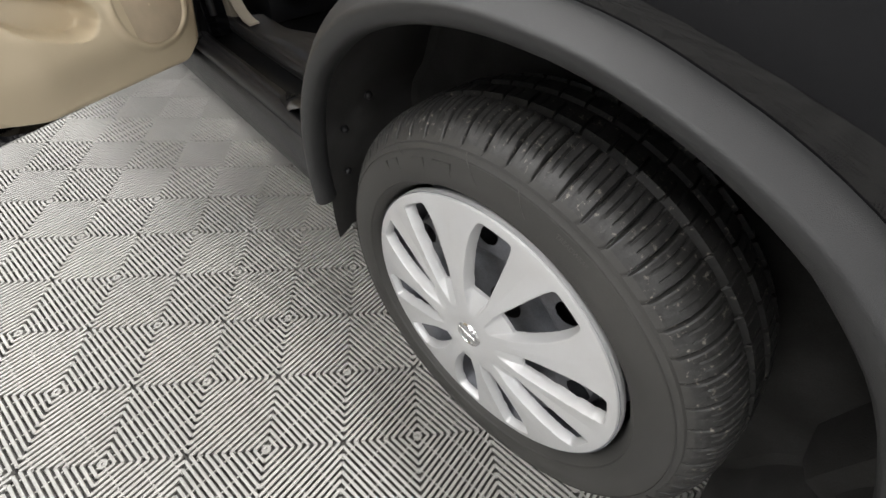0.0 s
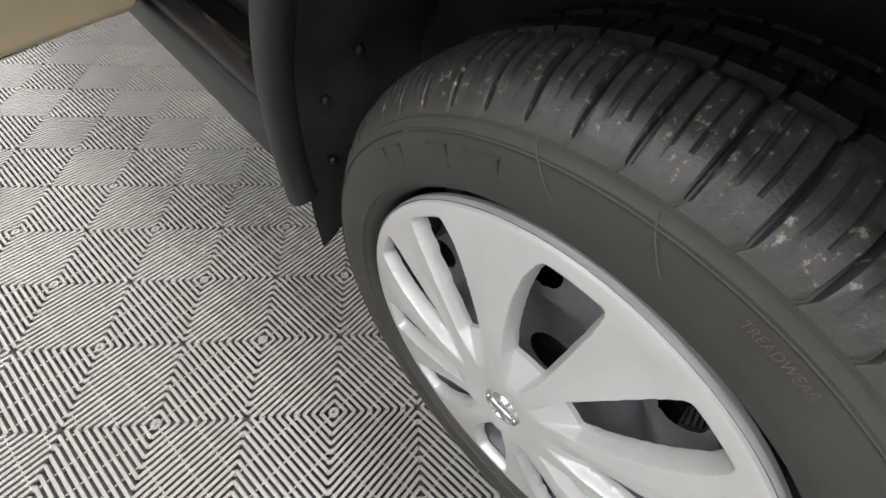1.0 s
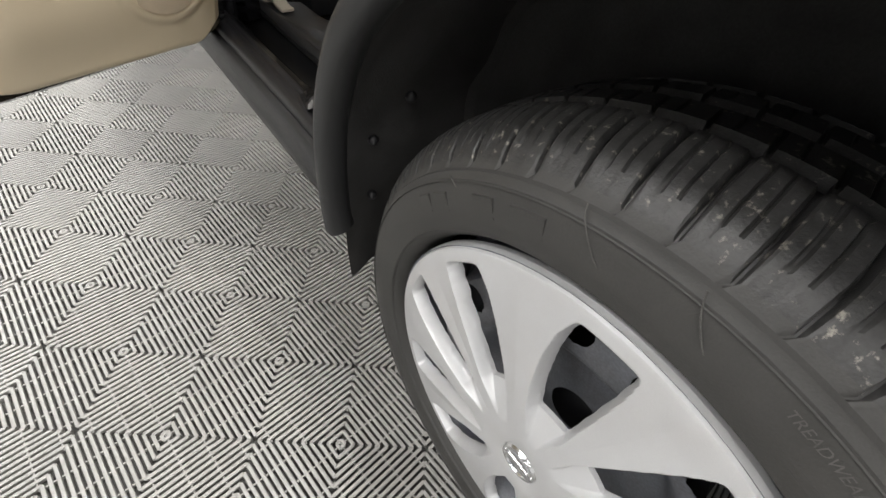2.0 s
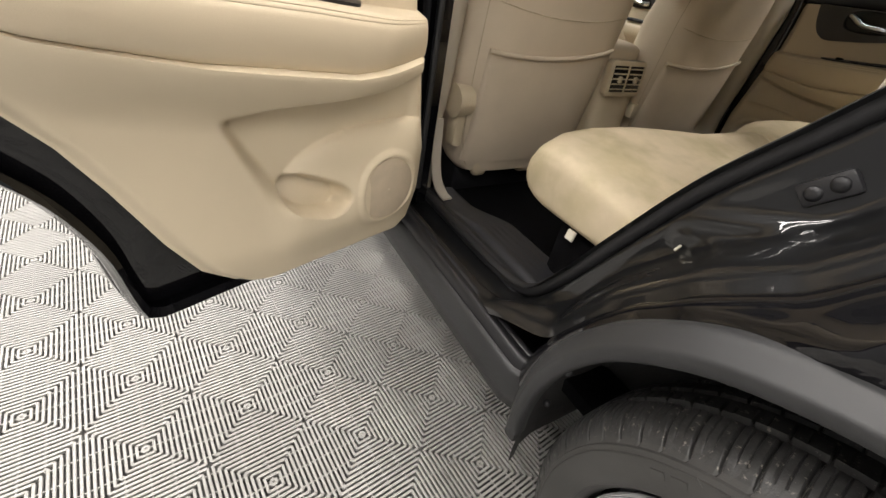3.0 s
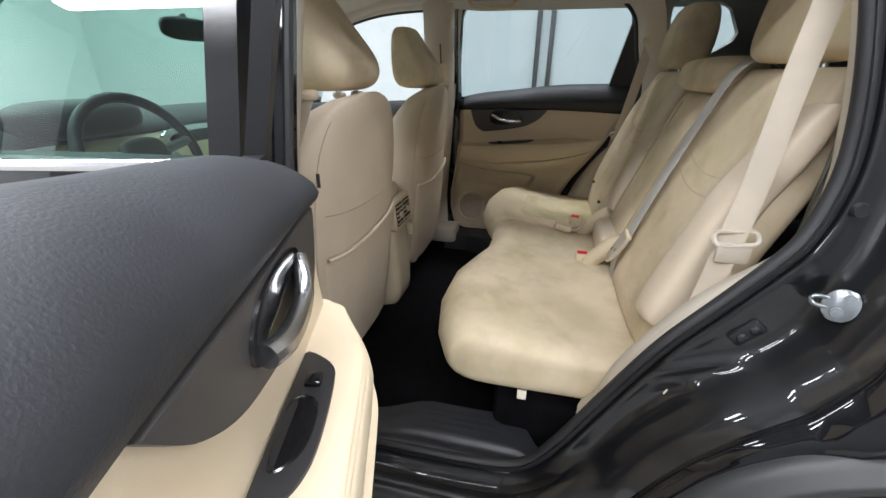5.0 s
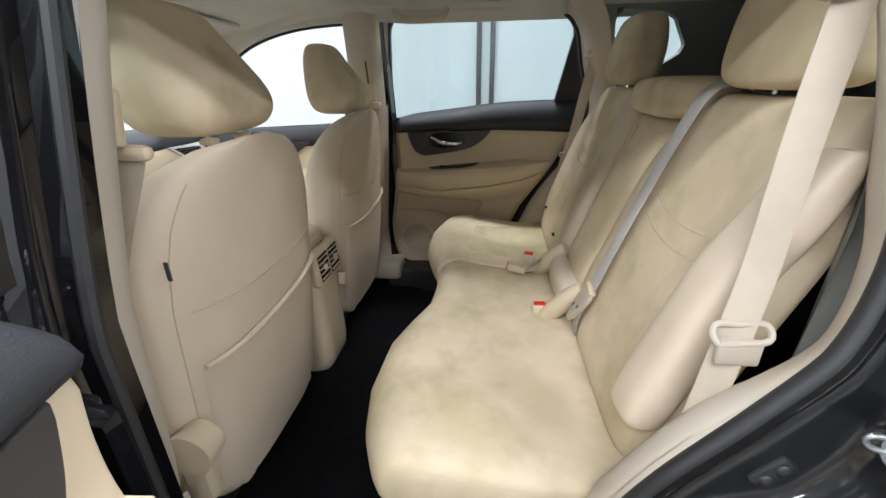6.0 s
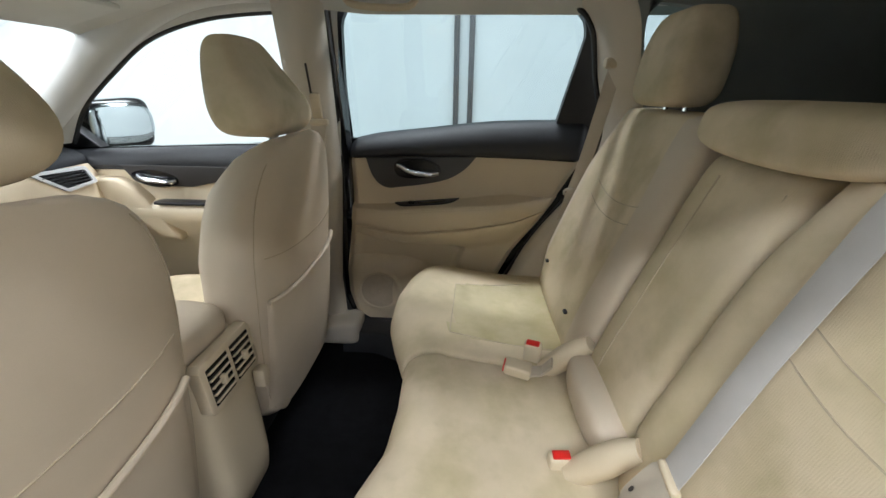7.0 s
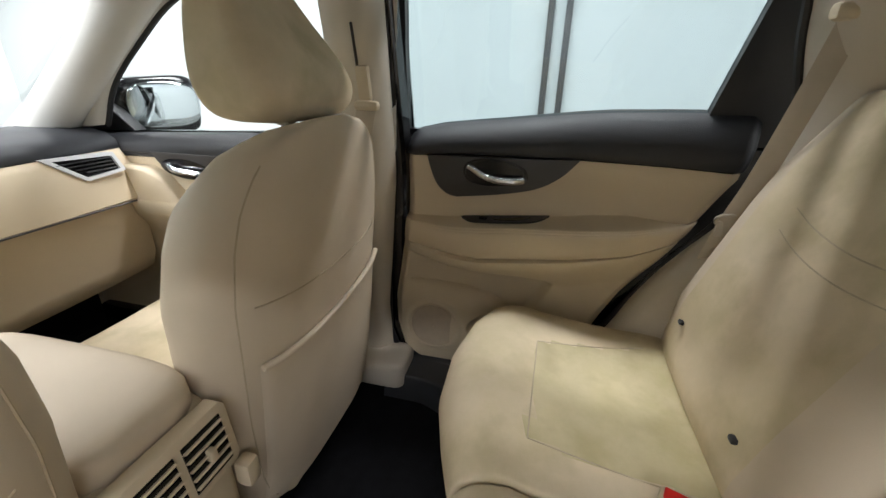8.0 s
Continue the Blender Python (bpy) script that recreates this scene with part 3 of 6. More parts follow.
# bumper stops, grommets and striker on the frame
bm = bmesh.new()
for y, z in ((0.2626, 0.8305), (0.249, 0.8475)):
    bmesh.ops.create_uvsphere(bm, u_segments=16, v_segments=8, radius=0.0085, matrix=Matrix.Translation((-0.7495, y, z)) @ Matrix.Diagonal((0.6, 1, 1, 1)))
rbox((-0.7445, 0.2558, 0.839), (0.012, 0.050, 0.026), 0.005, 2, Matrix.Rotation(radians(-48), 4, "X"), bm)
part("bump_stop", bm, M_BLACK, door_frame, "black rubber bump stop")
bm = bmesh.new()
bmesh.ops.create_cone(bm, cap_ends=True, segments=20, radius1=0.011, radius2=0.009, depth=0.008, matrix=pose(-0.744, 0.178, 1.045, 0, -90, 0))
part("grommet", bm, M_RUBBER, door_frame)
sm = Matrix.Translation((-0.782, 0.180, 0.921)) @ Matrix.Rotation(radians(62), 4, "Z") @ Matrix.Rotation(radians(18), 4, "X")
plate = curve([(-0.026, 0.012, 0), (-0.016, 0.030, 0), (0.006, 0.031, 0), (0.022, 0.016, 0), (0.027, -0.008, 0), (0.014, -0.030, 0), (-0.010, -0.030, 0), (-0.024, -0.012, 0)], 36, True)
bm = prism([(q.x, q.y) for q in plate], lambda u, v, w: V((u, w, v)), -0.004, 0.004, 0.002)
for a in (-1, 1):
    for depth, r in ((0.006, 0.0105), (0.012, 0.0062)):
        bmesh.ops.create_cone(bm, cap_ends=True, segments=18 if r > 0.008 else 6, radius1=r, radius2=r * 0.9, depth=depth, matrix=Matrix.Translation((-0.004 - 0.006 * a, 0.005, 0.0145 * a)) @ Matrix.Rotation(radians(-90), 4, "X"))
tube(curve([(0.018, 0.0, 0.009), (0.034, 0.006, 0.009), (0.042, 0.008, 0.005), (0.044, 0.008, 0.0), (0.042, 0.008, -0.005), (0.034, 0.006, -0.009), (0.018, 0, -0.009)], 24), 0.0042, 10, False, bm)
bmesh.ops.transform(bm, matrix=sm @ Matrix.Scale(0.72, 4), verts=bm.verts)
part("striker", bm, M_ZINC, door_frame, "zinc-plated door striker with two bolts")
bm = rbox((-0.751, 0.347, 0.705), (0.003, 0.003, 0.012), 0.001, 1, Matrix.Rotation(radians(20), 4, "X"))
part("frame_clip", bm, M_WHITE_TAG, door_frame, "tiny pale clip")

# quarter panel from the frame's outer edge round over the wheel
def skin_x(z):
    return -0.880 + 0.02 * ease(z, 0.75, 1.0) + 0.30 * max(0.0, z - 1.0)


edge_pts = sorted((math.degrees(math.atan2(q.z - HUB_Z, q.y - HUB_Y)), math.hypot(q.y - HUB_Y, q.z - HUB_Z), q.x) for q in jamb_edge if 0.54 < q.z < 1.125)
EDGE_MAX = edge_pts[-1][0]
rings = []
for i in range(121):
    deg = 10 + 180 * i / 120
    a = radians(deg)
    c, s = math.cos(a), math.sin(a)
    r1 = 1.25
    if deg < EDGE_MAX:
        r1 = float(np.interp(deg, [e[0] for e in edge_pts], [e[1] for e in edge_pts]))
    if s > 0.01:
        r1 = min(r1, (1.12 - HUB_Z) / s)
    if c < -0.01:
        r1 = min(r1, 1.0 / -c)
    r0 = lip_radius(deg) + 0.3 * arch_width(deg)
    r1 = max(r1, r0 + 0.004)
    x1 = float(np.interp(deg, [e[0] for e in edge_pts], [e[2] for e in edge_pts])) if deg < EDGE_MAX else None
    rim = lip_radius(deg) + arch_width(deg)
    row = []
    for j in range(27):
        r = r0 + (r1 - r0) * j / 26
        y, z = HUB_Y + r * c, HUB_Z + r * s
        x = skin_x(z) - 0.012 * ease(r - rim, 0.12, 0.0) + 0.004 * ease(r - rim, 0.012, 0.0)
        x += 0.006 * math.exp(-((z - 0.92) / 0.03) ** 2)
        t = 1 - (r1 - r) / 0.06
        if x1 is not None and t > 0:
            x += (x1 - x) * (0.4 * t + 0.6 * (1 - math.sqrt(max(0.0, 1 - t * t))))
        row.append(V((x, y, z)))
    rings.append(row)
bm = sheet(rings, (0.012, 0, 0))
part("quarter_panel", bm, M_PAINT, car, "glossy black rear quarter panel", smooth=50)
# crease of the rear door's closing edge and the shoulder above
bm = sheet([[V((skin_x(1.12) + 0.004 * j, y, 1.12 + 0.012 * j)) for j in range(4)] for y in (0.1, -0.3, -0.6, -1.0)], (0.01, 0, 0))
part("belt_rail", bm, M_PAINT, car)

# sill with grey cladding below
SILL = [(-0.838, 0.424), (-0.845, 0.429), (-0.852, 0.427), (-0.857, 0.418), (-0.859, 0.400), (-0.858, 0.390)]
CLADDING = [(-0.857, 0.405), (-0.864, 0.404), (-0.870, 0.396), (-0.875, 0.350), (-0.868, 0.315), (-0.852, 0.300), (-0.80, 0.285), (-0.72, 0.28)]
ys = [0.405, 0.415, 0.44, 0.6, 1.0, 1.5, 2.0, 2.3]
for prof_s, name, mat, label in ((SILL, "sill", M_BLACK, "black sill cover"), (CLADDING, "sill_cladding", M_CLAD, "matte dark grey plastic sill trim")):
    rings = [[V((x + (0.012 if y < 0.43 else 0), y, z + 0.01 * (y - 0.5))) for x, z in prof_s] for y in ys]
    part(name, sheet(rings, (0.02, 0, -0.004)), mat, car, label, smooth=60)

# ---- rear doors ----
def interp(x, table):
    return float(np.interp(x, [q[0] for q in table], [q[1] for q in table]))


U_REAR = [(0.405, 0.22), (0.412, 0.30), (0.44, 0.378), (0.488, 0.43), (0.555, 0.468), (0.655, 0.512), (0.72, 0.545), (0.765, 0.578), (0.84, 0.630), (0.886, 0.662), (0.95, 0.703), (1.03, 0.748), (1.16, 0.775)]
U_FRONT = [(0.405, 0.05), (0.415, 0.0), (0.45, -0.045), (0.53, -0.066), (0.62, -0.068), (0.70, -0.055), (0.80, -0.040), (0.87, -0.032), (0.92, -0.031), (0.97, -0.032), (1.04, -0.034), (1.10, -0.03), (1.16, 0.03)]


def trim_line(u):
    """Height of the lower edge of the dark upper trim."""
    return interp(u, [(-0.05, 1.04), (0.1, 1.048), (0.4, 1.053), (0.6, 1.049), (0.8, 1.04)])


def ledge_z(u):
    """Height at which the armrest meets the upper lining."""
    return interp(u, [(-0.09, 0.878), (0.1, 0.885), (0.25, 0.897), (0.36, 0.910), (0.45, 0.923), (0.53, 0.929), (0.59, 0.924), (0.64, 0.918), (0.8, 0.93)])


def arm_z(u):
    """Height of the armrest's outer top edge."""
    return interp(u, [(-0.09, 0.870), (0.1, 0.880), (0.25, 0.893), (0.44, 0.905), (0.57, 0.918), (0.64, 0.922), (0.8, 0.932)])


def crease_z(u):
    return interp(u, [(-0.09, 0.815), (0.02, 0.808), (0.18, 0.798), (0.4, 0.823), (0.54, 0.85), (0.63, 0.876), (0.75, 0.90)])


def reach(u):
    """How far the armrest stands out."""
    return 0.082 * ease(u, 0.74, 0.50) * (0.3 + 0.7 * ease(u, -0.06, 0.14)) + 0.003


def lower_n(u, z, flare=0.0):
    """Relief of the lower panel: a hollow under the armrest, the loudspeaker swell and the bottle pocket."""
    n = 0.018 + 0.018 * ease(u, 0.60, 0.28) * ease(z, 0.41, 0.52) + flare
    top = interp(u, [(-0.06, 0.792), (0.02, 0.781), (0.11, 0.766), (0.205, 0.757), (0.305, 0.752), (0.37, 0.741)])
    left = interp(z, [(0.55, 0.292), (0.59, 0.305), (0.68, 0.345), (0.735, 0.368)])
    soft = interp(z, [(0.57, 0.050), (0.70, 0.026)])
    du, dz = ease(u - left, 0.012, 0.012 - soft), ease(z - top, 0.005, -0.017)
    hollow = du * dz * ease(z, 0.548, 0.61)
    su, sz = abs(u - 0.05) / 0.243, max(0.0, z - 0.56) / 0.130
    q = min(1.0, max(0.0, (1.0 - (su ** 2.5 + sz ** 2.5) ** 0.4) / 0.55))
    swell = math.sqrt(1.0 - (1.0 - q) ** 2)
    n += (0.006 - n) * hollow * (1.0 - swell)
    n += 0.012 * ease(u, 0.335, 0.265) * ease(u, 0.08, 0.15) * ease(z, 0.425, 0.535) * ease(z, 0.63, 0.56)
    a, b = u - 0.226, z - 0.580
    pu, pz = a * 0.921 + b * 0.391, b * 0.921 - a * 0.391
    e = (abs(pu / 0.068) ** 2.6 + abs(pz / 0.036) ** 2.6) ** 0.385
    n -= 0.046 * (ease(e, 1.02, 0.84) if pz < 0 else ease(e, 1.08, 0.42 + 0.40 * min(1.0, abs(pu) / 0.067)))
    r = math.hypot(u - 0.058, z - 0.553)
    n += 0.006 * ease(r, 0.090, 0.076) - 0.005 * ease(r, 0.072, 0.068)
    return n


def rear_door(O, U, N, swung):
    """A rear door. U runs from its hinges to its lock, N into the car."""
    O, U, N = V(O), V(U), V(N)

    def put(u, z, n):
        return O + U * u + N * n + V((0, 0, z))

    shell_pts = [(-0.10, 0.47), (-0.085, 0.405), (0.0, 0.388), (0.2, 0.379), (0.4, 0.375), (0.495, 0.373), (0.524, 0.380), (0.536, 0.43), (0.546, 0.51), (0.563, 0.57), (0.592, 0.635), (0.64, 0.70), (0.69, 0.765), (0.77, 0.87), (0.835, 0.98), (0.86, 1.06), (0.85, 1.11), (0.4, 1.105), (0.0, 1.09), (-0.07, 1.075), (-0.10, 1.0)]
    out = curve([(u, z, 0) for u, z in shell_pts], 120, True)
    c = V((0.33, 0.78, 0))
    rings = []
    for w, k in ((-0.050, 0.80), (-0.056, 0.90), (-0.060, 0.93), (-0.073, 0.940), (-0.078, 0.955), (-0.092, 0.962), (-0.096, 0.985), (-0.115, 0.992), (-0.132, 1.0), (-0.142, 0.99), (-0.150, 0.9), (-0.155, 0.4)):
        rings.append([put(*(c + (q - c) * k).xy, w) for q in out])
    bm = bmesh.new()
    loft(bm, rings)
    door = part("rear_door", bm, M_PAINT, car, "rear door with beige lining, swung open, window wound down" if swung else "closed rear door with beige lining", smooth=50)
    # weather strip round the inner face
    bm = tube([put(*(c + (q - c) * 0.947).xy, -0.074) for q in out if q.y < 1.06], 0.0075, 8)
    part("weather_strip", bm, M_RUBBER, door, "black rubber weather strip")

    bm = bmesh.new()
    flange = [q for q in out if q.y < 0.98]
    k0 = max(range(len(out)), key=lambda k: out[k].y > 0.98 and out[(k + 1) % len(out)].y <= 0.98)
    flange = [out[(k0 + 1 + k) % len(out)] for k in range(len(flange))]
    rings = []
    for q in flange:
        rings.append([put(*(c + (q - c) * k).xy, w) for k, w in ((0.90, -0.03), (0.935, -0.022), (0.950, -0.030), (0.958, -0.045), (0.968, -0.050), (0.976, -0.062), (0.968, -0.085), (0.93, -0.075))])
    loft(bm, rings)
    part("door_flange", bm, M_PAINT, door, "black pressed flange round the lining", smooth=50)

    cols = 160

    def surface(rows_fn, count, tuck=0.06):
        rings = []
        for j in range(count):
            row = []
            for i in range(cols + 1):
                t = i / cols
                z0 = rows_fn(0.3, j)[0]
                lo, hi = interp(z0, U_FRONT), interp(z0, U_REAR)
                for _ in range(2):
                    u = lo + (hi - lo) * t
                    z, n = rows_fn(u, j)
                    lo, hi = interp(z, U_FRONT), interp(z, U_REAR)
                u = lo + (hi - lo) * t
                z, n = rows_fn(u, j)
                rim = min(t, 1 - t) * (hi - lo)
                n -= 0.020 * (1 - ease(rim, 0.0, 0.024))
                row.append(put(u, z, n))
            row = [row[0] - N * tuck] + row + [row[-1] - N * tuck]
            rings.append(row)
        return rings

    # dark padded top
    PAD = [(0.0, 0.002), (0.05, 0.010), (0.2, 0.014), (0.42, 0.008), (0.62, -0.006), (0.8, -0.024), (0.92, -0.045), (1.0, -0.075), (1.0, -0.10), (0.93, -0.115)]

    def top_z(u):
        return interp(u, [(-0.05, 1.080), (-0.02, 1.100), (0.05, 1.116), (0.13, 1.126), (0.25, 1.139), (0.33, 1.149), (0.4, 1.157), (0.47, 1.163), (0.6, 1.168), (0.8, 1.172)])

    def pad_rows(u, j):
        f, n = PAD[j]
        return trim_line(u) + 0.001 + (top_z(u) - trim_line(u)) * f, n

    part("top_pad", sheet(surface(pad_rows, len(PAD), 0.02)), M_SOFT, door, "dark grey grained soft trim", smooth=60)

    # upper beige panel
    def up_rows(u, j):
        f = j / 9
        z = trim_line(u) - 0.0015 - (trim_line(u) - ledge_z(u)) * f
        n = 0.003 - 0.006 * math.sin(math.pi * f) - 0.001 * f - (0.006 if j == 0 else 0)
        return z, n

    part("upper_lining", sheet(surface(up_rows, 10)), M_BEIGE, door, "smooth beige vinyl lining", smooth=60)

    # padded armrest
    ARM = [(-0.06, 0.0), (0.0, 0.02), (0.0, 0.2), (0.0, 0.45), (0.0, 0.70), (0.02, 0.84), (0.05, 0.885), (0.066, 0.893), (0.074, 0.888), (0.082, 0.905), (0.12, 0.93), (0.136, 0.936), (0.144, 0.931), (0.152, 0.944), (0.24, 0.975), (0.4, 1.0), (0.62, 0.985), (0.84, 0.93), (0.95, 0.885), (0.98, 0.865), (1.0, 0.83), (1.03, 0.6)]

    def arm_rows(u, j):
        f, k = ARM[j]
        top = ledge_z(u) + (arm_z(u) - ledge_z(u)) * min(1.0, k / 0.7)
        low = crease_z(u)
        return top - (top - low) * f, reach(u) * k - 0.002 * (j == 0)

    arm = part("armrest", sheet(surface(arm_rows, len(ARM))), M_BEIGE, door, "padded beige armrest with twin stitching", smooth=60)

    # lower hard panel
    def low_rows(u, j):
        f = j / 140
        top = crease_z(u) - 0.0004
        z = top - (top - 0.406) * f
        n = lower_n(u, z, (reach(u) * 0.83 - 0.018) * ease(top - z, 0.10, 0.0)) - 0.003 * ease(top - z, 0.004, 0.0)
        n = 0.020 + (n - 0.020) * ease(u - interp(z, U_FRONT), 0.0, 0.055)
        n -= 0.05 * ease(z, 0.435, 0.400) ** 2
        if j == 0:
            z, n = z + 0.002, n - 0.012
        return z, n

    part("lower_lining", sheet(surface(low_rows, 141)), M_BEIGE_PLASTIC, door, "beige hard plastic lining with bottle pocket", smooth=55)
    bm = bmesh.new()
    gr = [[put(0.058 + r * math.cos(a), 0.553 + r * math.sin(a), lower_n(0.058, 0.553) + 0.0015 + h) for a in (2 * math.pi * k / 48 for k in range(48))] for r, h in ((0.0695, -0.004), (0.068, 0.001), (0.060, 0.0022), (0.03, 0.003), (0.002, 0.003))]
    loft(bm, gr, caps=False)
    part("speaker_grille", bm, M_GRILLE, door, "round beige loudspeaker grille")

    # dark bezel with the inner handle
    BEZ = [(0.402, 1.0535), (0.385, 1.033), (0.365, 1.012), (0.33, 0.988), (0.29, 0.972), (0.22, 0.957), (0.14, 0.946), (0.10, 0.942), (0.077, 0.951), (0.058, 0.968), (0.043, 0.995), (0.028, 1.042), (0.028, 1.046), (0.2, 1.0475)]
    low_edge = curve([(u, z, 0) for u, z in BEZ[:12]], 48)
    BEZ = [(q.x, q.y) for q in low_edge] + BEZ[12:]
    bm = prism(BEZ, lambda u, z, w: put(u, z, w + 0.002), -0.012, 0.009, 0.003)
    bez = part("handle_bezel", bm, M_INSERT, door, "charcoal handle bezel", smooth=40)
    cu = [(0.285, 1.007), (0.273, 1.027), (0.230, 1.042), (0.170, 1.044), (0.132, 1.033), (0.123, 1.009), (0.138, 0.985), (0.190, 0.977), (0.250, 0.983), (0.279, 0.993)]
    ring = curve([(u, z, 0) for u, z in cu], 48, True)
    cc = V((0.205, 1.011, 0))
    bm = bmesh.new()
    loft(bm, [[put(*(cc + (q - cc) * k).xy, 0.0140 + w) for q in ring] for k, w in ((1.0, -0.004), (0.99, 0.0), (0.93, 0.0), (0.9, -0.002), (0.84, -0.001))], caps=False)
    part("handle_ring", bm, M_GLOSSBLACK, bez)
    bm = bmesh.new()
    loft(bm, [[put(*(cc + (q - cc) * k).xy, 0.0122 + w) for q in ring] for k, w in ((0.85, 0.001), (0.78, -0.0008), (0.4, -0.0012), (0.05, -0.0012))], caps=True)
    part("handle_cup", bm, M_GLOSSBLACK, bez)
    path = curve([put(0.137, 1.031, 0.016), put(0.153, 1.023, 0.022), put(0.180, 1.005, 0.028), put(0.215, 0.997, 0.029), put(0.250, 0.996, 0.027), put(0.273, 0.999, 0.018)], 18)
    bm = tube(path, [0.0085 + 0.0045 * i / 17 for i in range(18)], 10)
    bmesh.ops.scale(bm, vec=(1, 1, 0.8), space=Matrix.Translation(-path[9]), verts=bm.verts)
    part("door_handle", bm, M_CHROME, door, "chrome inner door handle")

    # window switch panel on the armrest
    SW = [(0.348, 0.004)] + [(q.x, q.y) for q in curve([(0.343, 0.012, 0), (0.325, 0.032, 0), (0.295, 0.044, 0), (0.25, 0.048, 0), (0.18, 0.047, 0), (0.150, 0.041, 0), (0.128, 0.018, 0)], 28)] + [(0.122, 0.008), (0.128, 0.004)]
    def top_put(u, n, w):
        return put(u, ledge_z(u) + (arm_z(u) - ledge_z(u)) * n / (0.7 * reach(u)) + 0.0015 + w, n)
    bm = prism(SW, top_put, -0.004, 0.003, 0.0015)
    sw = part("switch_panel", bm, M_BLACK, door, "black window switch panel")
    cupo = curve([(0.302, 0.012, 0), (0.285, 0.034, 0), (0.25, 0.040, 0), (0.215, 0.036, 0), (0.205, 0.018, 0), (0.225, 0.008, 0)], 32, True)
    cc2 = V((0.252, 0.024, 0))
    bm = bmesh.new()
    loft(bm, [[top_put(*(cc2 + (q - cc2) * k).xy, 0.0034 + w) for q in cupo] for k, w in ((1.0, 0.0), (0.94, 0.001), (0.88, -0.0002), (0.3, -0.0003))], caps=True)
    part("pull_cup", bm, M_GLOSSBLACK, sw)
    bm = rbox(top_put(0.183, 0.026, 0.006), (0.02, 0.018, 0.008), 0.003, 2, Matrix.Rotation(math.atan2(U.y, U.x), 4, "Z"))
    part("window_switch", bm, M_GLOSSBLACK, sw, "window switch")

    # window frame and pane
    lean = 0.24
    def wput(u, z, w):
        return put(u, z, -0.085 + w + max(0, z - 1.1) * lean)
    back = 0.0 if swung else 0.085
    F_OUT = [(-0.085, 1.09), (-0.075, 1.3), (-0.055, 1.47), (-0.02, 1.515), (0.2, 1.53), (0.45, 1.532), (0.66, 1.525), (0.735 + 0.4 * back, 1.47), (0.765 + 0.4 * back, 1.36), (0.79 + 0.6 * back, 1.22), (0.83 + 0.5 * back, 1.10), (0.6, 1.08), (0.2, 1.07)]
    F_IN = [(-0.045, 1.10), (-0.035, 1.3), (-0.022, 1.45), (0.0, 1.485), (0.2, 1.498), (0.42, 1.49), (0.66, 1.488), (0.70, 1.46), (0.714, 1.42), (0.672, 1.2), (0.655, 1.10), (0.25, 1.10)] if not swung else [(-0.045, 1.10), (-0.035, 1.3), (-0.022, 1.45), (0.0, 1.485), (0.2, 1.498), (0.42, 1.49), (0.58, 1.45), (0.68, 1.33), (0.74, 1.2), (0.76, 1.10), (0.5, 1.09), (0.2, 1.09)]
    bm = bmesh.new()
    n = 96
    rings = []
    for loop, w in ((F_OUT, 0.0), (F_OUT, 0.02), (F_IN, 0.024), (F_IN, -0.004)):
        rings.append([wput(q.x, q.y, w) for q in poly_points(loop, n)])
    rings.append(rings[0])
    loft(bm, rings, caps=False)
    bmesh.ops.remove_doubles(bm, verts=bm.verts, dist=1e-5)
    part("window_frame", bm, M_BLACK, door, "black window frame", smooth=30)
    if not swung:
        bm = bmesh.new()
        g = [bm.verts.new(wput(q.x, q.y, 0.008)) for q in poly_points(F_OUT, 60)]
        bm.faces.new(g)
        pane = part("window_pane", bm, M_GLASS_REAR, door, "tinted window glass", smooth=0)
        pane.visible_shadow = False
    return door


def poly_points(pts, n):
    """n points spaced evenly round a closed outline with slightly rounded corners."""
    p = [V((*q, 0)) for q in pts]
    dense = []
    for i in range(len(p)):
        a, b = p[i], p[(i + 1) % len(p)]
        for k in range(20):
            dense.append(a.lerp(b, k / 20))
    per = [0.0]
    for i in range(len(dense)):
        per.append(per[-1] + (dense[(i + 1) % len(dense)] - dense[i]).length)
    out, j = [], 0
    for k in range(n):
        s = per[-1] * k / n
        while per[j + 1] < s:
            j += 1
        out.append(dense[j % len(dense)].lerp(dense[(j + 1) % len(dense)], (s - per[j]) / (per[j + 1] - per[j])))
    return out


rear_door((-0.898, 0.899, 0), (-0.9466, -0.3223, 0), (0.3223, -0.9466, 0), True)
rear_door((0.735, 0.985, 0), (0, -1, 0), (-1, 0, 0), False)

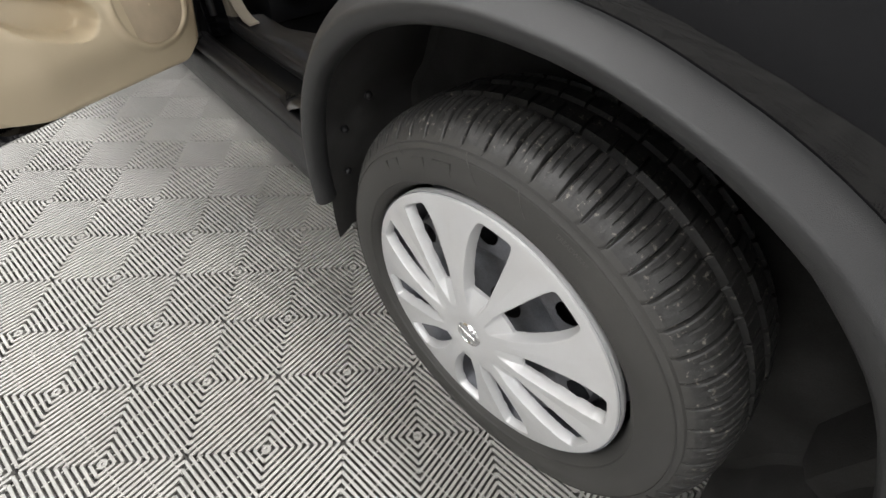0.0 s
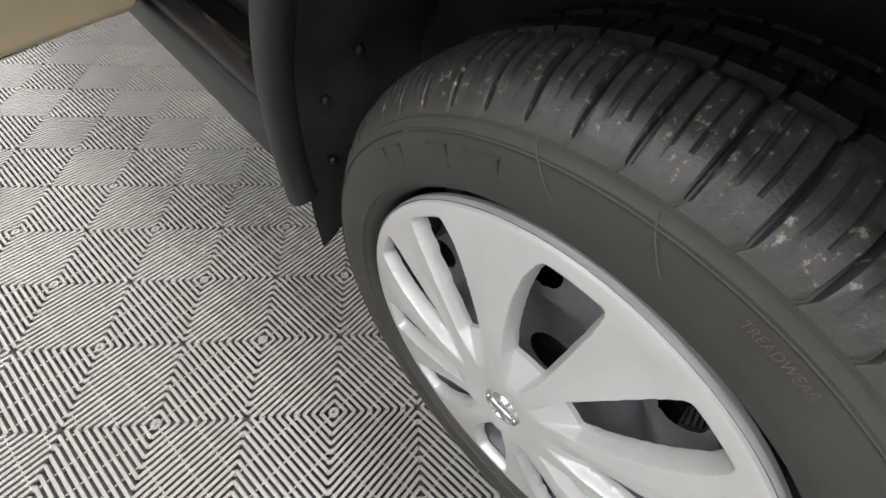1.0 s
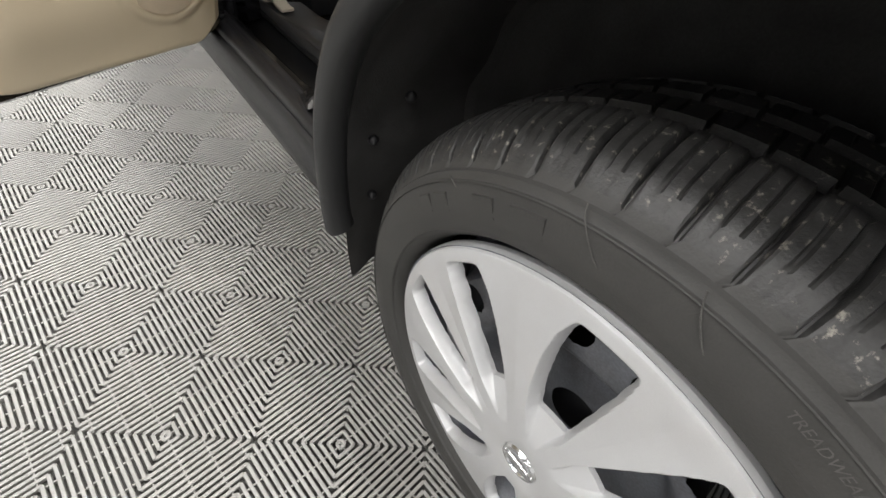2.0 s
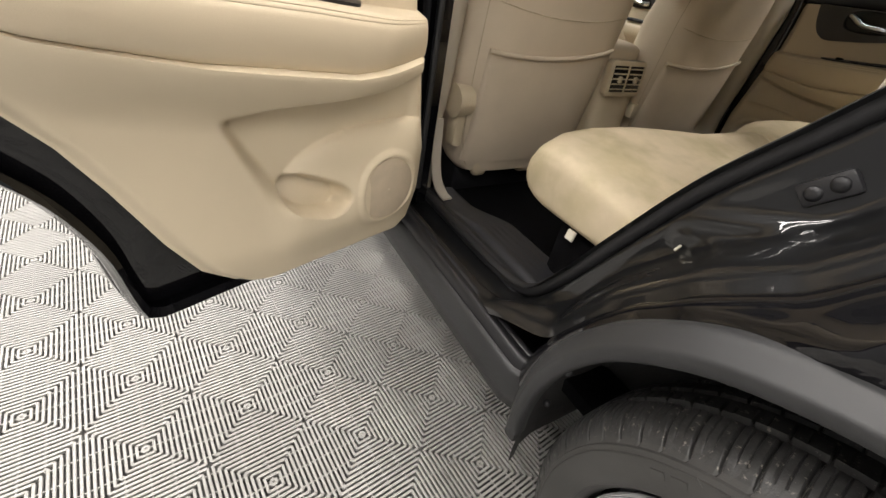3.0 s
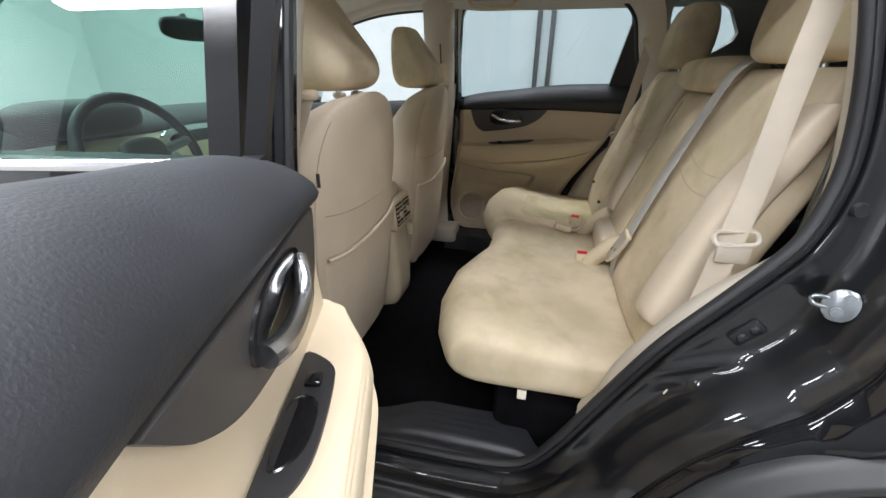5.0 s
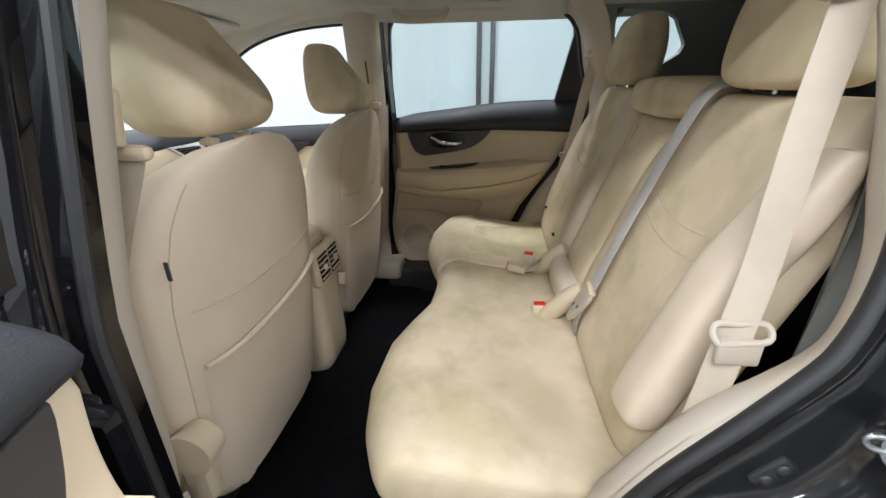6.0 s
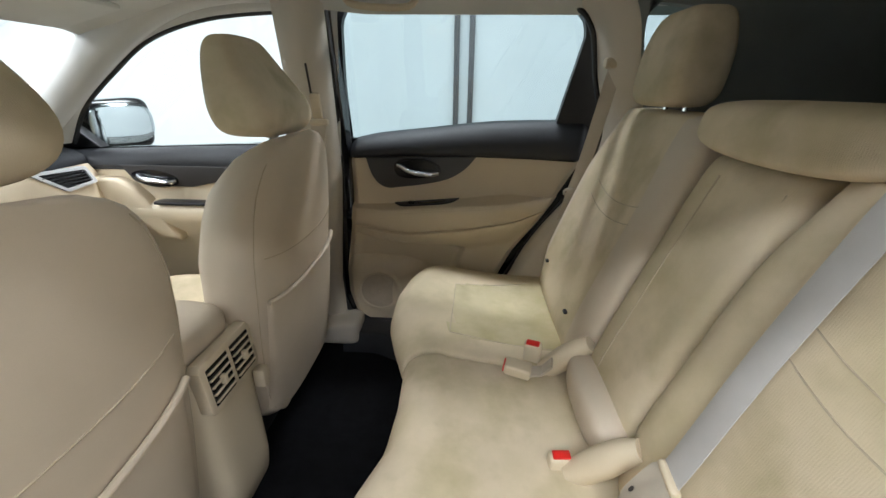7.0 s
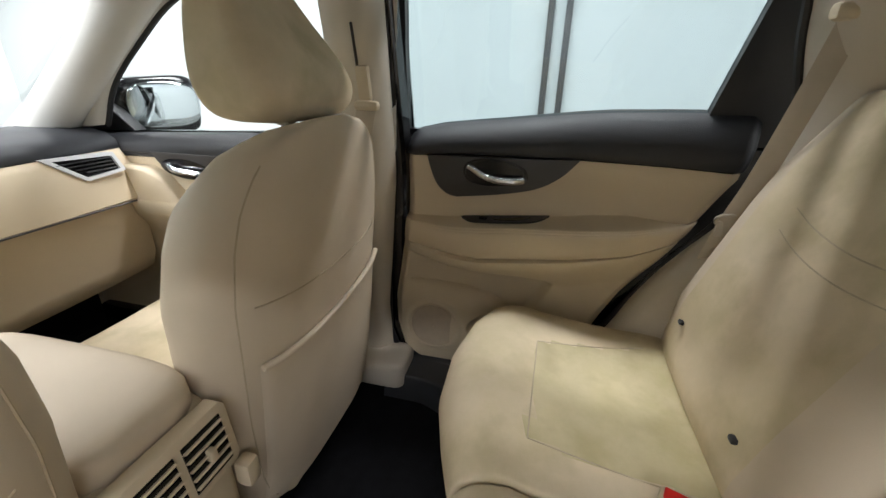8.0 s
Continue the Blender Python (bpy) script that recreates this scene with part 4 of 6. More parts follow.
# ---- front seats ----
def front_seat(cx):
    seat = thing("front_seat", (cx, 1.25, 0.33), "beige cloth front car seat with map pocket on its back", "car seat", "front seats")
    W = [(0.44, 0.21), (0.47, 0.24), (0.55, 0.264), (0.7, 0.279), (0.92, 0.285), (1.0, 0.276), (1.05, 0.258), (1.09, 0.232), (1.12, 0.20), (1.142, 0.155), (1.156, 0.10), (1.163, 0.04)]
    D = [(0.44, 0.06), (0.5, 0.085), (0.9, 0.088), (1.05, 0.075), (1.12, 0.052), (1.15, 0.03), (1.163, 0.006)]

    def rear(x, z):
        w, d = interp(z, W), interp(z, D)
        yc = 1.052 - 0.09 * (z - 0.8) + d
        t = min(0.999, abs(x - cx) / w)
        return yc - d * (1 - t ** 3.6) ** (1 / 2.6)

    rings = []
    for i in range(44):
        z = 0.44 + (1.163 - 0.44) * (i / 43) ** 0.9
        w, d = interp(z, W), interp(z, D)
        yc = 1.052 - 0.09 * (z - 0.8) + d
        row = []
        for k in range(64):
            a = 2 * math.pi * k / 64
            c, s = math.cos(a), math.sin(a)
            x = w * math.copysign(abs(c) ** 0.55, c)
            if s < 0:
                y = rear(cx + x, z)
            else:
                y = yc + d * abs(s) ** 0.7 * (1.0 - 0.25 * (1 - abs(c)) ** 2)
            row.append(V((cx + x, y, z)))
        rings.append(row)
    bm = bmesh.new()
    loft(bm, rings)
    back = part("backrest", bm, M_CLOTH_SIDE, seat, "beige vinyl seat back", smooth=60)

    def pocket_z(x):
        t = (x - cx) / 0.22
        return 0.787 + 0.018 * t * t + 0.012 * t

    rings = []
    for i in range(33):
        x = cx - 0.222 + 0.444 * i / 32
        top = pocket_z(x)
        row = []
        for j in range(12):
            z = top - (top - 0.475) * j / 11
            bulge = 0.005 + 0.007 * math.sin(math.pi * (1 - j / 11)) * (1 - (abs(x - cx) / 0.222) ** 4)
            row.append(V((x, rear(x, z) - bulge * (0.2 if i in (0, 32) else 1), z)))
        rings.append(row)
    pocket = part("map_pocket", sheet(rings, (0, 0.004, 0)), M_CLOTH_SIDE, back, "beige map pocket with piped edge", smooth=60)
    bm = tube([V((x, rear(x, pocket_z(x)) - 0.009, pocket_z(x) + 0.002)) for x in (cx - 0.224 + 0.448 * i / 40 for i in range(41))], 0.0062, 10)
    part("pocket_edge", bm, M_CLOTH_SIDE, back, "rounded pocket edge")
    bm = tube([V((x, rear(x, 0.885 + 0.02 * ((x - cx) / 0.22) ** 2) - 0.0003, 0.885 + 0.02 * ((x - cx) / 0.22) ** 2)) for x in (cx - 0.222 + 0.444 * i / 40 for i in range(41))], 0.0016, 6)
    tube([V((cx + sx * 0.218 * interp(z, W) / 0.25, rear(cx + sx * 0.218 * interp(z, W) / 0.25, z) - 0.0002, z)) for sx in (-1,) for z in (0.46 + 0.65 * i / 40 for i in range(41))], 0.0015, 6, False, bm)
    tube([V((cx + 0.218 * interp(z, W) / 0.25, rear(cx + 0.218 * interp(z, W) / 0.25, z) - 0.0002, z)) for z in (0.46 + 0.65 * i / 40 for i in range(41))], 0.0015, 6, False, bm)
    part("back_seam", bm, M_SEAM, back)

    def hr(q, d):
        x = d.x * (1 - 0.27 * ease(q.z, -0.5, 1.0))
        y = d.y * (1 - 0.52 * ease(q.z, -0.6, 1.0)) + 0.052 * ease(q.z, -0.7, 1.0)
        return (x, y, d.z)

    head = part("headrest", pillow((cx + 0.016, 1.122, 1.276), (0.305, 0.165, 0.225), 4.2, 14, hr), M_CLOTH, seat, "beige cloth headrest", smooth=70)
    for dx in (-0.05, 0.05):
        bm = tube([V((cx + dx, 1.085, 1.12)), V((cx + dx, 1.088, 1.19))], 0.0065, 12)
        part("headrest_post", bm, M_CHROME, seat, "chrome headrest post")
        bm = rbox((cx + dx, 1.084, 1.156), (0.028, 0.026, 0.012), 0.005)
        part("post_guide", bm, M_BEIGE_PLASTIC, seat)

    def cush(q, d):
        return (d.x, d.y, d.z + 0.015 * q.x * q.x * (q.z > 0) - 0.02 * (q.z > 0) * (1 - abs(q.y)) ** 2)

    part("cushion", pillow((cx, 1.43, 0.555), (0.50, 0.54, 0.20), 4.5, 12, cush), M_CLOTH, seat, "beige cloth seat cushion", smooth=60)
    part("seat_base", rbox((cx, 1.38, 0.40), (0.40, 0.44, 0.14), 0.02), M_BLACK, seat)
    bm = rbox((cx, 1.12, 0.462), (0.36, 0.06, 0.06), 0.015)
    for dx, w in ((-0.14, 0.05), (0.05, 0.07)):
        rbox((cx + dx, 1.115, 0.44), (w, 0.035, 0.05), 0.014, 3, None, bm)
    part("seat_hinge", bm, M_BEIGE_PLASTIC, seat)
    return seat


SEAT_X = 0.377
seat_left = front_seat(0.012 - SEAT_X)
seat_right = copy_thing(seat_left, Matrix.Translation((SEAT_X, 1.25, 0.33)))
for ch in seat_right.children:
    if ch.name.startswith("headrest") and "post" not in ch.name:
        ch.location.z -= 0.013
part("side_label", rbox((-0.629, 1.040, 1.0), (0.003, 0.008, 0.03), 0.001, 1), M_INSERT, seat_left, "dark label sewn into the side seam")
bm = bmesh.new()
bmesh.ops.create_cone(bm, cap_ends=True, segments=28, radius1=0.044, radius2=0.038, depth=0.05, matrix=pose(-0.64, 1.078, 0.665, 0, 90, 0))
rbox((-0.635, 1.09, 0.60), (0.035, 0.05, 0.13), 0.012, 2, None, bm)
part("recliner_cover", bm, M_BEIGE_PLASTIC, seat_left, "beige plastic recliner cover")

# ---- rear bench ----
bench = thing("rear_seat", (0, 0.45, 0.36), "beige cloth rear bench with stained cushions and three headrests", "car seat")


def cushion_front(x):
    return interp(abs(x - 0.0), [(0.0, 0.742), (0.12, 0.748), (0.22, 0.785), (0.32, 0.815), (0.45, 0.820), (0.56, 0.800), (0.66, 0.76)])


def bench_cushion(x0, x1, name, label):
    rings = []
    nx = 44
    for i in range(nx + 1):
        t = -1 + 2 * i / nx
        t = math.sin(t * math.pi / 2)
        n = 26 if abs((x0 if t < 0 else x1)) < 0.3 else 8
        s = max((1 - min(0.9999, abs(t)) ** n) ** (1 / n), 0.3)
        x = (x0 + x1) / 2 + (x1 - x0) / 2 * t
        yf = cushion_front(x)
        dish = 0.012 * math.exp(-((abs(x) - 0.40) / 0.12) ** 2)
        prof = [(0.27, 0.56), (0.27, 0.64), (0.30, 0.664), (0.38, 0.668 - dish), (0.48, 0.672 - dish), (0.56, 0.682 - dish * 0.8), (0.64, 0.694 - dish * 0.4), (yf - 0.10, 0.703), (yf - 0.06, 0.701), (yf - 0.028, 0.688), (yf - 0.008, 0.662), (yf, 0.630), (yf - 0.004, 0.598), (yf - 0.022, 0.572), (yf - 0.055, 0.557), (yf - 0.10, 0.552), (0.5, 0.553), (0.35, 0.555)]
        row = [V((x, 0.5 + (y - 0.5) * (0.86 + 0.14 * s), 0.615 + (z - 0.615) * s)) for y, z in curve2(prof, 44)]
        rings.append(row)
    bm = bmesh.new()
    loft(bm, rings)
    return part(name, bm, M_CLOTH, bench, label, smooth=60)


def curve2(pts, n):
    return [(q.x, q.y) for q in curve([(a, b, 0) for a, b in pts], n, True)]


bench_cushion(-0.655, 0.128, "seat_cushion", "wide beige cloth cushion with faint stains")
cush_r = bench_cushion(0.134, 0.655, "seat_cushion", "narrow beige cloth cushion with faint stains")


def cush_top(x, y):
    yf = cushion_front(x)
    dish = 0.012 * math.exp(-((abs(x) - 0.40) / 0.12) ** 2)
    return interp(y, [(0.30, 0.664), (0.38, 0.668 - dish), (0.48, 0.672 - dish), (0.56, 0.682 - dish * 0.8), (0.64, 0.694 - dish * 0.4), (yf - 0.10, 0.703), (yf - 0.06, 0.701), (yf - 0.028, 0.688)])


# yellowed insert of the narrow cushion
cush_r.data.materials.append(M_CLOTH_WORN)
for f in cush_r.data.polygons:
    c = f.center
    if c.z > 0.64 and c.y < 0.642 and 0.20 + 0.084 * (c.y - 0.38) < c.x < 0.50 + 0.30 * (0.636 - c.y):
        f.material_index = 1
# sewn lines on the cushions
for owner, lines in ((cush_r, ([(0.20, 0.38), (0.222, 0.643)], [(0.222, 0.643), (0.50, 0.636)], [(0.57, 0.40), (0.50, 0.636)])),):
    bm = bmesh.new()
    for (xa, ya), (xb, yb) in lines:
        tube([V((xa + (xb - xa) * k / 24, ya + (yb - ya) * k / 24, cush_top(xa + (xb - xa) * k / 24, ya + (yb - ya) * k / 24) - 0.0002)) for k in range(25)], 0.0014, 6, False, bm)
    part("cushion_seam", bm, M_SEAM, owner)


def back_front(z):
    return interp(z, [(0.62, 0.375), (0.70, 0.362), (0.8, 0.332), (1.0, 0.260), (1.15, 0.205), (1.22, 0.178), (1.3, 0.15)])


def bench_back(x0, x1, top, bolster, label, zlow=0.655, sides=False):
    mid, hw = (x0 + x1) / 2, (x1 - x0) / 2
    rings = []
    nz = 40
    for i in range(nz + 1):
        t = math.sin((-1 + 2 * i / nz) * math.pi / 2)
        s = max((1 - min(0.9999, abs(t)) ** 9) ** (1 / 9), 0.3)
        z = (zlow + top) / 2 + (top - zlow) / 2 * t
        wide = hw * (1 - 0.13 * ease(z, 1.0, top + 0.02) * (bolster > 0)) * (0.9 + 0.1 * s)
        row = []
        for k in range(64):
            a = 2 * math.pi * k / 64
            c, sn = math.cos(a), math.sin(a)
            u = math.copysign(abs(c) ** 0.42, c)
            v = math.copysign(abs(sn) ** 0.42, sn)
            yf = back_front(z)
            relief = bolster * (0.017 * ease(abs(u), 0.42, 0.92) - 0.004) * ease(z, 0.7, 0.8) * ease(z, 1.2, 1.05) if sn > 0 else 0
            y = yf - 0.06 + 0.06 * v * s + relief
            row.append(V((mid + u * wide, y, z)))
        rings.append(row)
    bm = bmesh.new()
    loft(bm, rings)
    ob = part("seat_back", bm, M_CLOTH, bench, label, smooth=60)
    if sides:
        ob.data.materials.append(M_CLOTH_SIDE)
        for f in ob.data.polygons:
            edge = (f.center.x - mid) / (hw * (1 - 0.13 * ease(f.center.z, 1.0, top + 0.02)))
            f.material_index = int(not -0.62 < edge < 0.80)
    return ob


back_r = bench_back(0.098, 0.645, 1.222, 1.0, "beige cloth seat back with smooth side bolsters", sides=True)
back_c = bench_back(-0.135, 0.092, 1.165, 0.0, "flat beige centre seat back", 0.70)
back_l = bench_back(-0.600, -0.140, 1.222, 1.0, "beige cloth seat back with side bolsters")


def back_face(mid, hw, x, z):
    """Front of a bolstered seat back at x, z."""
    u = min(0.97, abs(x - mid) / (hw * (1 - 0.13 * ease(z, 1.0, 1.242))))
    v = (1 - u ** (2 / 0.42)) ** 0.21
    return back_front(z) - 0.06 + 0.06 * v + (0.017 * ease(u, 0.42, 0.92) - 0.004) * ease(z, 0.7, 0.8) * ease(z, 1.2, 1.05)


for owner, mid, hw, xa, xb in ((back_r, 0.3715, 0.2735, 0.20, 0.50), (back_l, -0.370, 0.230, -0.53, -0.265)):
    for z0, sag in ((1.035, 0.02), (0.995, 0.02)):
        pts = [(xa + (xb - xa) * (t + 1) / 2, z0 - sag * (1 - t * t)) for t in (-1 + 2 * k / 24 for k in range(25))]
        part("back_seam", tube([V((x, back_face(mid, hw, x, z) - 0.0008, z)) for x, z in pts], 0.0016, 6), M_SEAM, owner)
bm = tube([V((-0.115, back_front(z) - 0.0095, z)) for z in (0.76 + 0.38 * k / 20 for k in range(21))], 0.0016, 6)
part("back_seam", bm, M_SEAM, back_c)
bm = tube([V((0.02, back_front(z) - 0.0004, z)) for z in (0.76 + 0.38 * k / 20 for k in range(21))], 0.0016, 6)
part("back_seam", bm, M_SEAM, back_c)


# paler vinyl bolster down the outer edge of the seat back
rings = []
for i in range(31):
    t = math.sin((-1 + 2 * i / 30) * math.pi / 2)
    n = 7 if t < 0 else 3
    s = max((1 - min(0.9999, abs(t)) ** n) ** (1 / n), 0.25)
    z = 0.92 + (0.175 if t < 0 else 0.25) * t
    x0 = -0.523 - 0.012 * ease(z, 1.0, 1.1) + 0.01 * ease(z, 1.05, 1.17)
    row = []
    for k in range(32):
        a = 2 * math.pi * k / 32
        c, sn = math.cos(a), math.sin(a)
        u = math.copysign(abs(c) ** 0.6, c)
        v = math.copysign(abs(sn) ** 0.6, sn)
        row.append(V((x0 - 0.043 + 0.043 * u * (0.8 + 0.2 * s), back_front(z) - 0.012 - 0.014 * ease(z, 1.0, 1.17) + 0.038 * v * s + 0.004 * u, z)))
    rings.append(row)
bm = bmesh.new()
loft(bm, rings)
part("side_bolster", bm, M_CLOTH_SIDE, bench, "pale smooth vinyl side bolster", smooth=60)


def rear_head(q, d):
    x = d.x * (1 - 0.14 * ease(q.z, -0.3, 1.0))
    y = d.y * (1 - 0.2 * ease(q.z, 0.0, 1.0)) - 0.012 * d.z / 0.1
    return (x, y, d.z)


for cx in (-0.392, 0.405):
    part("headrest", pillow((cx, 0.126, 1.333), (0.236, 0.13, 0.205), 5.0, 14, rear_head), M_CLOTH, bench, "beige cloth headrest", smooth=70)
    for dx in (-0.05, 0.05):
        part("headrest_post", tube([V((cx + dx, 0.122, 1.19)), V((cx + dx, 0.118, 1.30))], 0.006, 10), M_CHROME, bench)
part("headrest", pillow((-0.060, 0.163, 1.216), (0.40, 0.115, 0.076), 3.6, 14, lambda q, d: (d.x, d.y - 0.2 * d.z, d.z - 0.012 * (1 - q.x * q.x) * (q.z < 0))), M_CLOTH, bench, "low beige centre headrest", smooth=70)

# soft roll at the foot of the centre back, and the hinge covers beside it
part("centre_roll", pillow((-0.02, 0.352, 0.712), (0.235, 0.085, 0.09), 3.0, 10), M_CLOTH_SIDE, bench, "small beige padded roll", smooth=60)
for hx in (0.0, -0.27):
    arm_path = curve([(0.124 + hx, 0.425, 0.664), (0.116 + hx, 0.402, 0.690), (0.104 + hx, 0.380, 0.722), (0.092 + hx, 0.360, 0.752), (0.082 + hx, 0.342, 0.770)], 16)
    bm = tube(arm_path, [0.013 + 0.013 * math.sin(math.pi * (0.15 + 0.75 * k / 15)) for k in range(16)], 12)
    part("hinge_cover", bm, M_BEIGE_PLASTIC, bench, "beige plastic hinge cover", smooth=60)
bm = rbox((-0.645, 0.585, 0.548), (0.006, 0.02, 0.022), 0.001, 1, Matrix.Rotation(radians(12), 4, "Y"))
part("pull_tag", bm, M_WHITE_TAG, bench, "pale cloth pull tag")
for x, y, z in ((0.54, 0.352, 0.765), (0.235, 0.362, 0.758), (-0.57, 0.345, 0.79)):
    part("anchor_clip", rbox((x, y - 0.001, z), (0.015, 0.010, 0.009), 0.003), M_BLACK, bench, "small black anchor cover")

# ---- belts and buckles ----
def buckle(x, y, z, tilt, turn, low=False):
    b = thing("belt_buckle", (x, y, z - 0.05), "beige belt buckle with red release button on the cushion", "belt buckle", "rear belt buckles")
    m = Matrix.Translation((x, y, z)) @ Matrix.Rotation(radians(turn), 4, "Z") @ Matrix.Rotation(radians(tilt), 4, "X")
    bm = rbox((0, 0, -0.025), (0.040, 0.024, 0.058), 0.006, 3)
    bmesh.ops.transform(bm, matrix=m, verts=bm.verts)
    part("housing", bm, M_BEIGE_PLASTIC, b)
    bm = rbox((0, 0, 0.003), (0.030, 0.016, 0.008), 0.002, 2)
    bmesh.ops.transform(bm, matrix=m, verts=bm.verts)
    part("release_button", bm, M_RED, b, "red release button")
    bm = band([m @ V((0, 0.0, -0.05)), m @ V((0, -0.012, -0.075)), m @ V((0, -0.04, -0.09))], m.to_3x3() @ V((1, 0, 0)), 0.036, 0.005)
    part("stalk", bm, M_BELT_BEIGE, b)


buckle(-0.135, 0.439, 0.690, 6, -86)
buckle(0.150, 0.447, 0.716, -12, 70)
buckle(0.091, 0.512, 0.700, -82, -13)

belt = thing("seat_belt", (-0.2, 0.3, 0.66), "grey webbing belt lying across the centre seat back", "seat belt", "rear belts")
pts = curve([(-0.285, 0.10, 1.215), (-0.28, 0.152, 1.238), (-0.277, 0.203, 1.212), (-0.268, 0.276, 1.02), (-0.269, 0.345, 0.82), (-0.255, 0.366, 0.745), (-0.235, 0.366, 0.68)], 40)
part("webbing", band(pts, V((1, 0.05, 0.2)), 0.037, 0.0018), M_BELT, belt, "smooth grey webbing")
pm = Matrix.Translation((-0.261, 0.363, 0.776)) @ Matrix.Rotation(radians(-14), 4, "Y") @ Matrix.Rotation(radians(22), 4, "X")
plate = curve([(-0.023, 0.038, 0), (0, 0.042, 0), (0.023, 0.038, 0), (0.024, 0.0, 0), (0.016, -0.048, 0), (0, -0.062, 0), (-0.013, -0.048, 0), (-0.022, 0.0, 0)], 40, True)
bm = prism([(q.x, q.y) for q in plate], lambda u, v, w: pm @ V((u, w, v)), -0.004, 0.005, 0.003)
cover_plate = part("tongue_cover", bm, M_TONGUE, belt, "grey-beige tongue plate", smooth=50)
part("tongue_cap", rbox((0, 0.002, 0), (0.046, 0.014, 0.010), 0.004, 3, pm @ Matrix.Translation((0, 0, 0.043))), M_BEIGE_PLASTIC, belt, "pale rounded cap of the tongue")
for u, v in ((-0.008, -0.012), (0.012, -0.022)):
    bm = prism([(u + 0.003 * math.cos(a), v + 0.006 * math.sin(a)) for a in (2 * math.pi * k / 14 for k in range(14))], lambda u, v, w: pm @ V((u, w, v)), 0.0052, 0.0058)
    part("hole", bm, M_INSERT, cover_plate, "dark hole")

for sx in (-1, 1):
    b = thing("seat_belt", (sx * 0.64, 0.3, 0.5), "beige webbing belt hanging by the pillar with a plastic tongue", "seat belt", "rear belts")
    slack = V((0.004, 0.004, -0.002)) if sx < 0 else V((0, 0, 0))
    pts = [(sx * 0.585, 0.215, 1.33), (sx * 0.605, 0.232, 1.20), (sx * 0.635, 0.252, 1.05), (sx * 0.655, 0.272, 0.95), (sx * 0.668, 0.30, 0.80), (sx * 0.675, 0.33, 0.66)]
    pts = curve([V(q) + slack * g for q, g in zip(pts, (0, 0.5, 0.9, 1, 0.5, 0))], 30)
    part("webbing", band(pts, V((0.40, 1, 0.2)), 0.038, 0.0018), M_BELT_BEIGE, b, "beige webbing")
    loop_pts = [(sx * 0.650, 0.294, 0.968), (sx * 0.652, 0.266, 0.972), (sx * 0.655, 0.238, 0.974), (sx * 0.664, 0.236, 0.958), (sx * 0.664, 0.262, 0.952), (sx * 0.662, 0.292, 0.950)]
    bm = tube(curve([V(q) + slack for q in loop_pts], 28, True), 0.0042, 8, True)
    rbox(V((sx * 0.662, 0.266, 0.938)) + slack, (0.010, 0.052, 0.036), 0.004, 2, None, bm)
    part("tongue", bm, M_TONGUE, b, "beige plastic tongue")
    bm = rbox((sx * 0.582, 0.213, 1.335), (0.03, 0.075, 0.028), 0.010)
    part("belt_guide", bm, M_BEIGE_PLASTIC, b, "beige belt guide")

# ---- cabin: floor, sill plates, pillars, roof ----
rings = []
for j in range(24):
    y = 0.32 + (2.25 - 0.32) * j / 23
    row = []
    for i in range(29):
        x = -0.765 + 1.53 * i / 28
        z = 0.330 + 0.05 * math.exp(-(x / 0.13) ** 2) + 0.05 * ease(y, 0.50, 0.42)
        row.append(V((x, y, z)))
    rings.append(row)
part("carpet", sheet(rings, (0, 0, -0.03)), M_CARPET, car, "black carpet", smooth=60)
part("sill_beam", rbox((0.80, 1.35, 0.335), (0.14, 1.9, 0.11), 0.02), M_PAINT, car)
part("bench_base", rbox((0, 0.42, 0.46), (1.24, 0.46, 0.20), 0.03), M_CARPET, car, "black carpet box under the bench")

